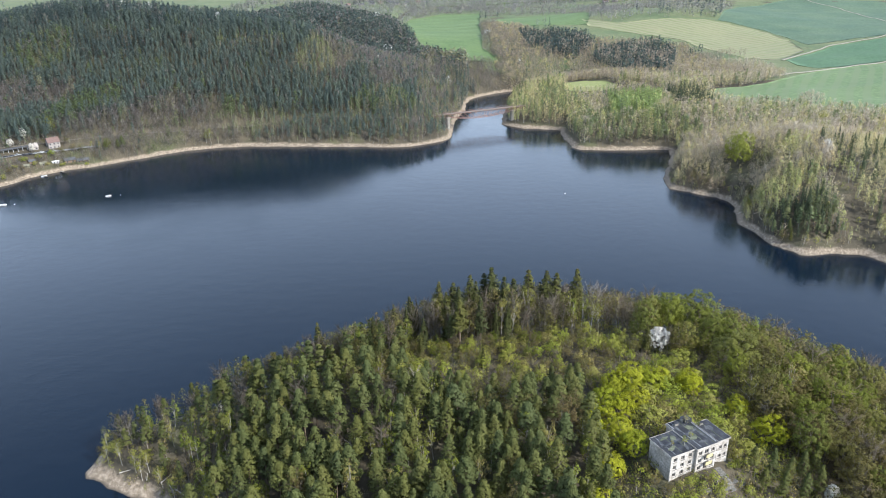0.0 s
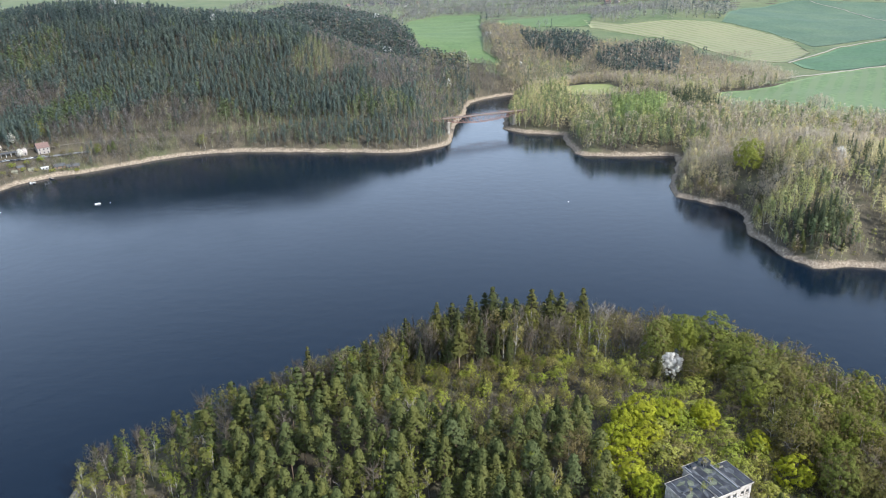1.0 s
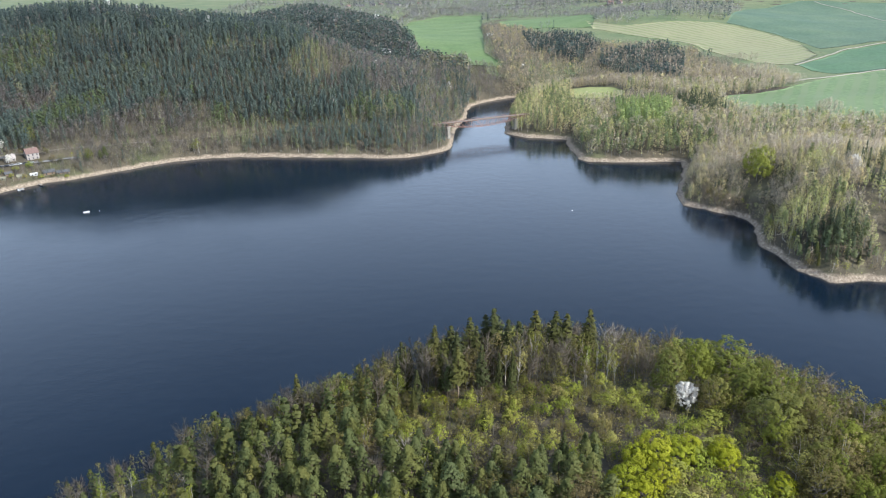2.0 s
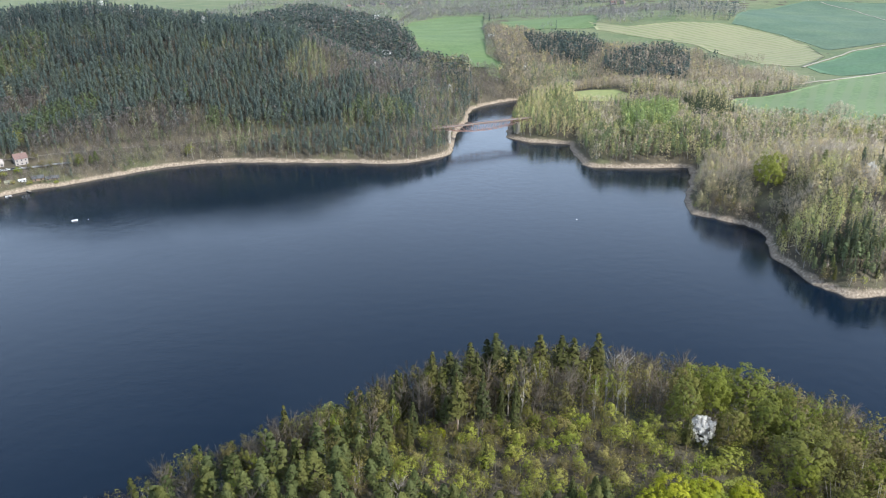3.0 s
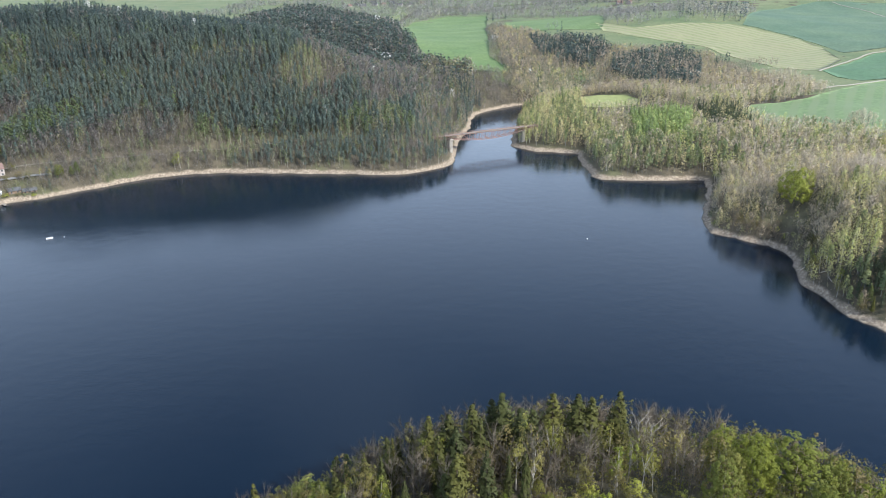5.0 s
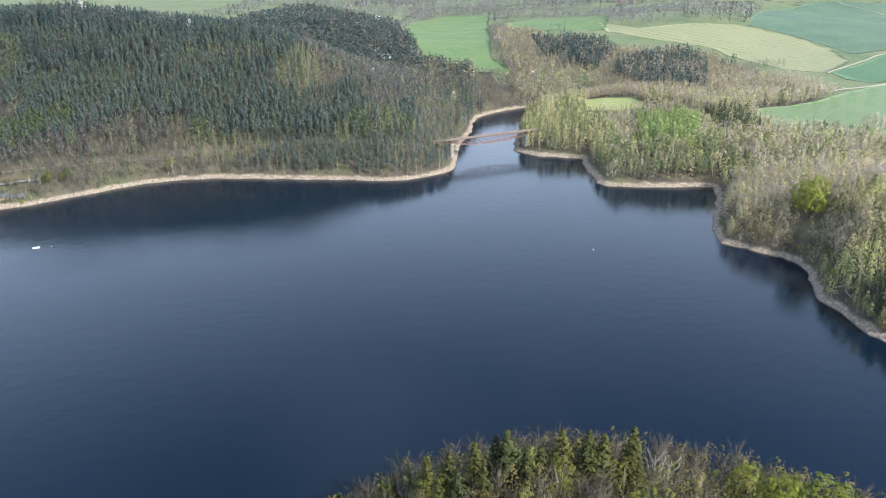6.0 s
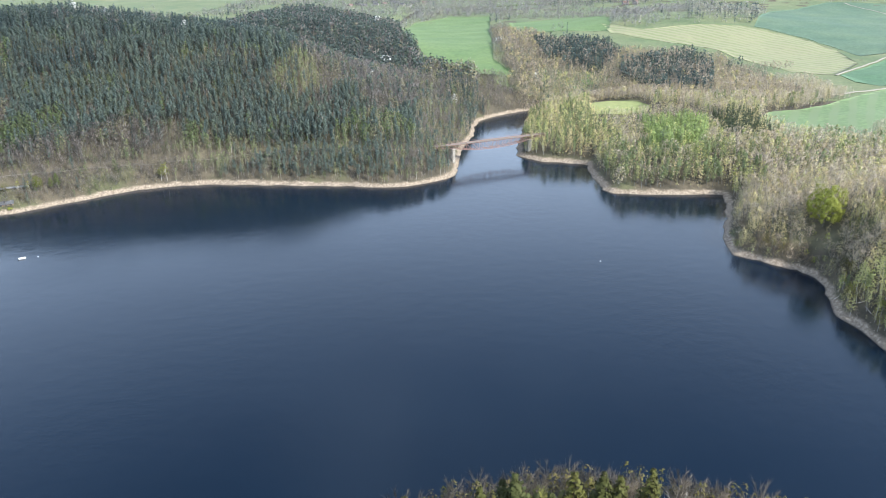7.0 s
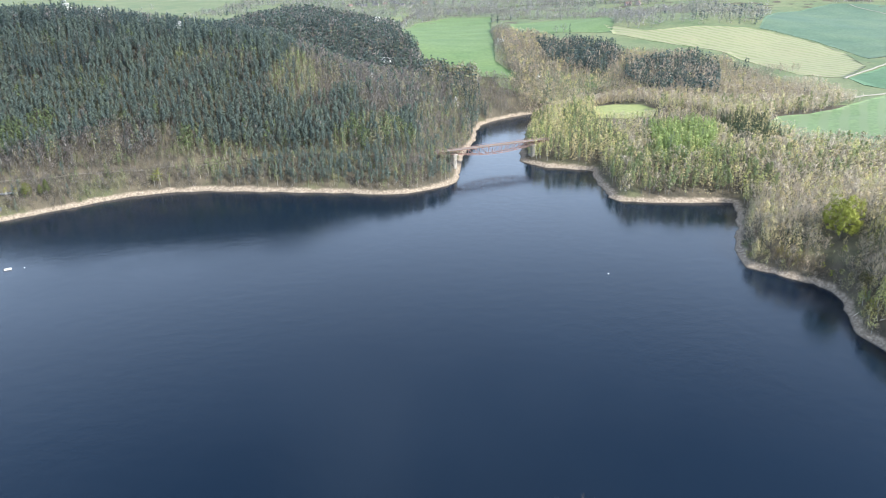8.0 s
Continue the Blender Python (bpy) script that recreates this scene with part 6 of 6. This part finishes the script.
for kind, x, y, h, w, label in (("blossom", -369, 642, 11, 1.1, "white flowering tree behind the lake road"), ("blossom", -371, 623, 8, 1.2, "white flowering tree beside the lake road"), ("blossom", -351, 619, 9, 0.8, "white flowering tree beside the small cottage"),
                                ("willow", -354, 662, 15, 1.0, ""), ("birch", -308, 637, 10, 1.3, ""), ("birch", -303, 640, 9, 1.2, ""), ("broad", -297, 643, 11, 1.1, ""), ("pine", -286, 650, 12, 1.4, ""), ("pine", -289, 646, 10, 1.4, ""), ("birch", -217, 683, 15, 1.5, ""), ("birch", -221, 681, 12, 1.5, ""),
                                ("olive", -352, 581, 8, 1.5, "grey-green willow bush on the bank"), ("willow", -353, 573, 6, 1.1, "grey-green willow bush on the bank"), ("shrub", -342, 603, 4, 1.4, "yellow-green bush between the cabins"), ("shrub", -334, 607, 4, 1.3, "yellow-green bush between the cabins"),
                                ("olive", -330, 627, 7, 1.7, "budding bush below the road"), ("olive", -322, 632, 8, 1.6, "budding bush below the road"), ("olive", -316, 634, 7, 1.7, "budding bush below the road"), ("shrub", -336, 621, 5, 1.5, "green bush below the road"), ("shrub", -343, 613, 5, 1.5, "green bush below the road"),
                                ("shrub", -353, 591, 4, 1.5, "yellow-green bush near the shore"), ("olive", -347, 592, 6, 1.4, "budding bush near the shore"), ("shrub", -351, 603, 5, 1.6, "green bush below the road"), ("olive", -332, 641, 8, 1.5, "budding bush beside the house"), ("olive", -348, 634, 7, 1.4, "budding bush between the houses"),
                                ("olive", -317, 617, 5, 1.6, "budding bush beside the boat sheds"), ("shrub", -325, 614, 4, 1.5, "green bush beside the boat sheds"), ("olive", -303, 629, 6, 1.7, "budding bush beside the boat sheds"), ("shrub", -307, 620, 3, 1.6, "low green bush on the bank")):
    plant(kind, x, y, h, x + 0.7 * y, w, int(-x), label)


def car(x, y, turn, paint, label):
    """A parked car: body, cabin glass, roof and four wheels."""
    thing = tagged(new("car"), label, "car", "parked cars")
    bm = box(bmesh.new(), -2.1, 2.1, -0.86, 0.86, 0.32, 0.92)
    bmesh.ops.bevel(bm, geom=bm.edges[:], offset=0.16, segments=2, affect="EDGES")
    body = part("body", bm, paint, thing)
    bm = box(bmesh.new(), -1.35, 0.95, -0.76, 0.76, 0.9, 1.4)
    for v in bm.verts:
        if v.co.z > 1.2:
            v.co.x *= 0.72
            v.co.y *= 0.86
    part("cabin_glass", bm, car_glass, body)
    bm = box(bmesh.new(), -0.98, 0.68, -0.64, 0.64, 1.404, 1.46)
    part("roof", bm, paint, body)
    for sx in (-1.3, 1.3):
        for sy in (-0.8, 0.8):
            bm = bmesh.new()
            bmesh.ops.create_cone(bm, cap_ends=True, segments=14, radius1=0.32, radius2=0.32, depth=0.2, matrix=Matrix.Translation((sx, sy, 0.32)) @ Matrix.Rotation(radians(90), 4, "X"))
            wheel = part("wheel", bm, rubber, thing)
            bm = bmesh.new()
            bmesh.ops.create_cone(bm, cap_ends=True, segments=10, radius1=0.18, radius2=0.18, depth=0.22, matrix=Matrix.Translation((sx, sy, 0.32)) @ Matrix.Rotation(radians(90), 4, "X"))
            part("rim", bm, zinc, wheel)
    thing.matrix_world = Matrix.Translation((x, y, ground_at(x, y) + 0.55)) @ Matrix.Rotation(radians(turn), 4, "Z")


dark_paint = plain("dark_blue_car_paint", (0.02, 0.025, 0.04), (0.03, 0.035, 0.05), 2.0, 0.3)
grey_paint = plain("silver_car_paint", (0.35, 0.36, 0.37), (0.42, 0.43, 0.44), 2.0, 0.3, 0.4)
for k in range(9):
    q = k / 8
    silver = k in (2, 5, 8)
    car(-366 + 28 * q + 0.7, 604 + 24 * q - 1.4, 40 + 3 * (k % 3), white_paint if k == 6 else grey_paint if silver else dark_paint,
        "white car parked on the lake road" if k == 6 else "silver car parked on the lake road" if silver else "dark blue car parked on the lake road")


def platform_roof():
    """The long dark shelter beside the road."""
    thing = tagged(new("platform_shelter"), "long dark open shelter with pale posts beside the road", "shelter")
    for k in range(8):
        part("post", box(bmesh.new(), -13 + 3.7 * k, -12.8 + 3.7 * k, -1.4, -1.2, -1, 2.7), white_paint, thing)
        part("back_post", box(bmesh.new(), -13 + 3.7 * k, -12.8 + 3.7 * k, 1.2, 1.4, -1, 3.0), wood_wall, thing)
    bm = box(bmesh.new(), -14, 14, -2.0, 2.0, 2.75, 2.95)
    for v in bm.verts:
        v.co.z += 0.09 * v.co.y
    part("roof", bm, slate, thing, "dark sheet roof")
    thing.matrix_world = Matrix.Translation((-366, 613, ground_at(-366, 613))) @ Matrix.Rotation(radians(42), 4, "Z")


platform_roof()


def motor_boat(x, y, turn, length, label):
    boat = tagged(new("motor_boat"), label, "boat", "moored boats")
    n, half = 9, length * 0.19
    rings = []
    bm = bmesh.new()
    for k in range(n):
        q = k / (n - 1)
        w = half * (1 - max(0, q - 0.45) ** 2 / 0.31) ** 0.5 if q < 0.999 else 0.04
        xk = -length / 2 + length * q
        rings.append([bm.verts.new((xk, s * w * a, b + 0.22 * q * (b > 0))) for s, a, b in ((-1, 1, 0.62), (-1, 0.75, -0.12), (1, 0.75, -0.12), (1, 1, 0.62), (1, 0.8, 0.62), (1, 0.7, 0.25), (-1, 0.7, 0.25), (-1, 0.8, 0.62))])
    for a, b in zip(rings, rings[1:]):
        for i in range(8):
            bm.faces.new((a[i], a[(i + 1) % 8], b[(i + 1) % 8], b[i]))
    bm.faces.new(rings[0])
    bm.faces.new(rings[-1])
    hull = part("hull", bm, white_paint, boat, "white boat hull")
    bm = box(bmesh.new(), 0.05 * length, 0.33 * length, -half * 0.62, half * 0.62, 0.55, 0.85)
    bmesh.ops.bevel(bm, geom=bm.edges[:], offset=0.1, segments=2, affect="EDGES")
    part("foredeck", bm, white_paint, hull)
    part("windscreen", box(bmesh.new(), 0.02 * length, 0.05 * length, -half * 0.6, half * 0.6, 0.5, 1.15), car_glass, hull)
    part("bench", box(bmesh.new(), -0.3 * length, -0.2 * length, -half * 0.66, half * 0.66, 0.25, 0.5), wood_wall, hull)
    part("outboard_motor", box(bmesh.new(), -length / 2 - 0.35, -length / 2 - 0.02, -0.2, 0.2, -0.2, 0.95), rubber, boat, "black outboard motor")
    boat.matrix_world = Matrix.Translation((x, y, 0.05)) @ Matrix.Rotation(radians(turn), 4, "Z")


motor_boat(-254.6, 537.2, 28, 4.0, "white motor boat moored on the open lake")
motor_boat(-325.5, 519.6, 12, 5.2, "white motor boat moored near the settlement")
motor_boat(-331.5, 593.5, 30, 4.4, "white boat tied up at the small jetty")


def buoy(x, y, r):
    bm = bmesh.new()
    bmesh.ops.create_icosphere(bm, subdivisions=2, radius=r)
    for v in bm.verts:
        v.co.z *= 0.85
    thing = tagged(new("buoy"), "small white mooring buoy on the lake", "buoy", "buoys")
    part("float", bm, white_paint, thing)
    bm = bmesh.new()
    bmesh.ops.create_cone(bm, cap_ends=True, segments=8, radius1=0.06, radius2=0.06, depth=0.3, matrix=Matrix.Translation((0, 0, r)))
    part("ring_stem", bm, zinc, thing)
    thing.matrix_world = Matrix.Translation((x, y, 0.1))


buoy(92, 525.7, 0.45)
buoy(-246.5, 540, 0.35)
buoy(-318, 521.5, 0.35)


def jetty(x, y, turn, length):
    thing = tagged(new("jetty"), "small grey wooden jetty at the shore", "jetty")
    for k in range(int(length / 0.5)):
        part("plank", box(bmesh.new(), 0.5 * k, 0.5 * k + 0.44, -1.0, 1.0, 0.62, 0.7), timber, thing)
    for k in range(0, int(length), 3):
        for s in (-0.9, 0.9):
            bm = bmesh.new()
            bmesh.ops.create_cone(bm, cap_ends=True, segments=8, radius1=0.1, radius2=0.09, depth=3.0, matrix=Matrix.Translation((k + 0.3, s, -0.6)))
            part("post", bm, wood_wall, thing)
    thing.matrix_world = Matrix.Translation((x, y, 0)) @ Matrix.Rotation(radians(turn), 4, "Z")


jetty(-337, 597, -30, 10)
jetty(-326, 609, -40, 8)


# ---- power line pole in the cleared strip of the headland ----
def power_pole(x, y, h):
    pole = tagged(new("power_pole"), "grey twin-leg power pole with a crossarm in the clearing", "power pole")
    for s in (-1.1, 1.1):
        bm = bmesh.new()
        bmesh.ops.create_cone(bm, cap_ends=True, segments=8, radius1=0.2, radius2=0.13, depth=h + 1, matrix=Matrix.Translation((s, 0, h / 2 - 0.5)))
        part("leg", bm, concrete, pole)
    part("crossarm", box(bmesh.new(), -2.6, 2.6, -0.14, 0.14, h - 1.4, h - 1.15), concrete, pole)
    part("brace", beam(bmesh.new(), (-1.1, 0, h * 0.55), (1.1, 0, h * 0.8), 0.12, 0.12), concrete, pole)
    for x0 in (-2.4, 0, 2.4):
        bm = bmesh.new()
        bmesh.ops.create_cone(bm, cap_ends=True, segments=8, radius1=0.12, radius2=0.08, depth=0.5, matrix=Matrix.Translation((x0, 0, h - 0.9)))
        part("insulator", bm, white_paint, pole)
    pole.matrix_world = Matrix.Translation((x, y, ground_at(x, y))) @ Matrix.Rotation(radians(-25), 4, "Z")


power_pole(266, 455, 12)


# ---- stones and driftwood of the drawn-down banks ----
def shore_stones():
    """Angular boulders scattered on the bare banks."""
    r = np.random.default_rng(33)
    base = np.array([(1, 0, -0.3), (0.3, 0.9, -0.2), (-0.8, 0.55, -0.3), (-0.7, -0.6, -0.25), (0.4, -0.85, -0.3), (0.1, 0.1, 0.75), (0.5, 0.3, 0.4), (-0.4, -0.2, 0.55)])
    tri = np.array([(0, 1, 6), (1, 5, 6), (0, 6, 5), (1, 2, 5), (2, 7, 5), (2, 3, 7), (3, 4, 7), (7, 4, 5), (4, 0, 5)])
    vs, fs, ts, n = [], [], [], 0
    pts = []
    for (ax, ay), (bx, by) in zip(SHORE, np.roll(SHORE, -1, 0)):
        if max(abs(ax), abs(bx)) > 370 or min(ay, by) < 150:
            continue
        long = math.hypot(bx - ax, by - ay)
        for _ in range(int(long * (1.1 if ay < 560 else 0.6))):
            k, off = r.uniform(), r.uniform(-0.5, 6.0)
            pts.append((ax + (bx - ax) * k - (by - ay) / long * -off * -1, ay + (by - ay) * k + (bx - ax) / long * off))
    pts = np.array(pts)
    z = land(pts[:, 0], pts[:, 1])
    for (x, y), h in zip(pts, z):
        if not 0.1 < h < 4.2:
            continue
        s, a = r.uniform(0.15, 0.55), r.uniform(0, 6.28)
        v = base * r.uniform(0.7, 1.3, (8, 3)) * s * (1, 0.8, 0.6)
        c, q = math.cos(a), math.sin(a)
        vs.append(np.stack([x + v[:, 0] * c - v[:, 1] * q, y + v[:, 0] * q + v[:, 1] * c, h + v[:, 2]], 1))
        fs.append(tri + n)
        n += 8
    me = raw_mesh("shore_stones", np.concatenate(vs), np.concatenate(fs), [plain("bank_stone", (0.19, 0.15, 0.11), (0.31, 0.25, 0.195), 1.5, 0.9, fine=0.3)])
    tagged(new("shore_stones", me), "pale angular stones on the bare lake banks", "stones", kind="stuff")


shore_stones()


def driftwood(x, y, turn, length):
    """A bleached fallen trunk with stubs of branches."""
    r = np.random.default_rng(int(abs(x * 7 + y)))
    log = tagged(new("driftwood"), "bleached grey fallen trunk on the lake bank", "driftwood", "driftwood on the banks")
    for name, bits in (("trunk", [((-length / 2, 0, 0.2), (length / 2, 0.3, 0.5), 0.22, 0.08)]), ("branch", [((0.1 * length, 0.1, 0.35), (0.3 * length, 1.3, 1.0), 0.08, 0.02)]), ("branch", [((0.2 * length, 0.1, 0.4), (0.4 * length, -1.1, 1.2), 0.07, 0.02)])):
        s = Shape()
        for a, b, ra, rb in bits:
            s.limb(a, b, ra, rb, 6)
        v, f, m = s.arrays()
        new(name, raw_mesh(name, v, f, [bark_dead], normals=m)).parent = log
    log.matrix_world = Matrix.Translation((x, y, ground_at(x, y))) @ Matrix.Rotation(radians(turn), 4, "Z")


for x, y, turn, length in ((-96, 206, 60, 7), (-104, 208, 100, 5), (-112, 211, 20, 6), (-90, 199, 140, 6), (203, 470, 35, 8), (206, 448, 80, 7), (207, 455, 15, 6), (210, 480, 120, 6)):
    driftwood(x, y, turn, length)
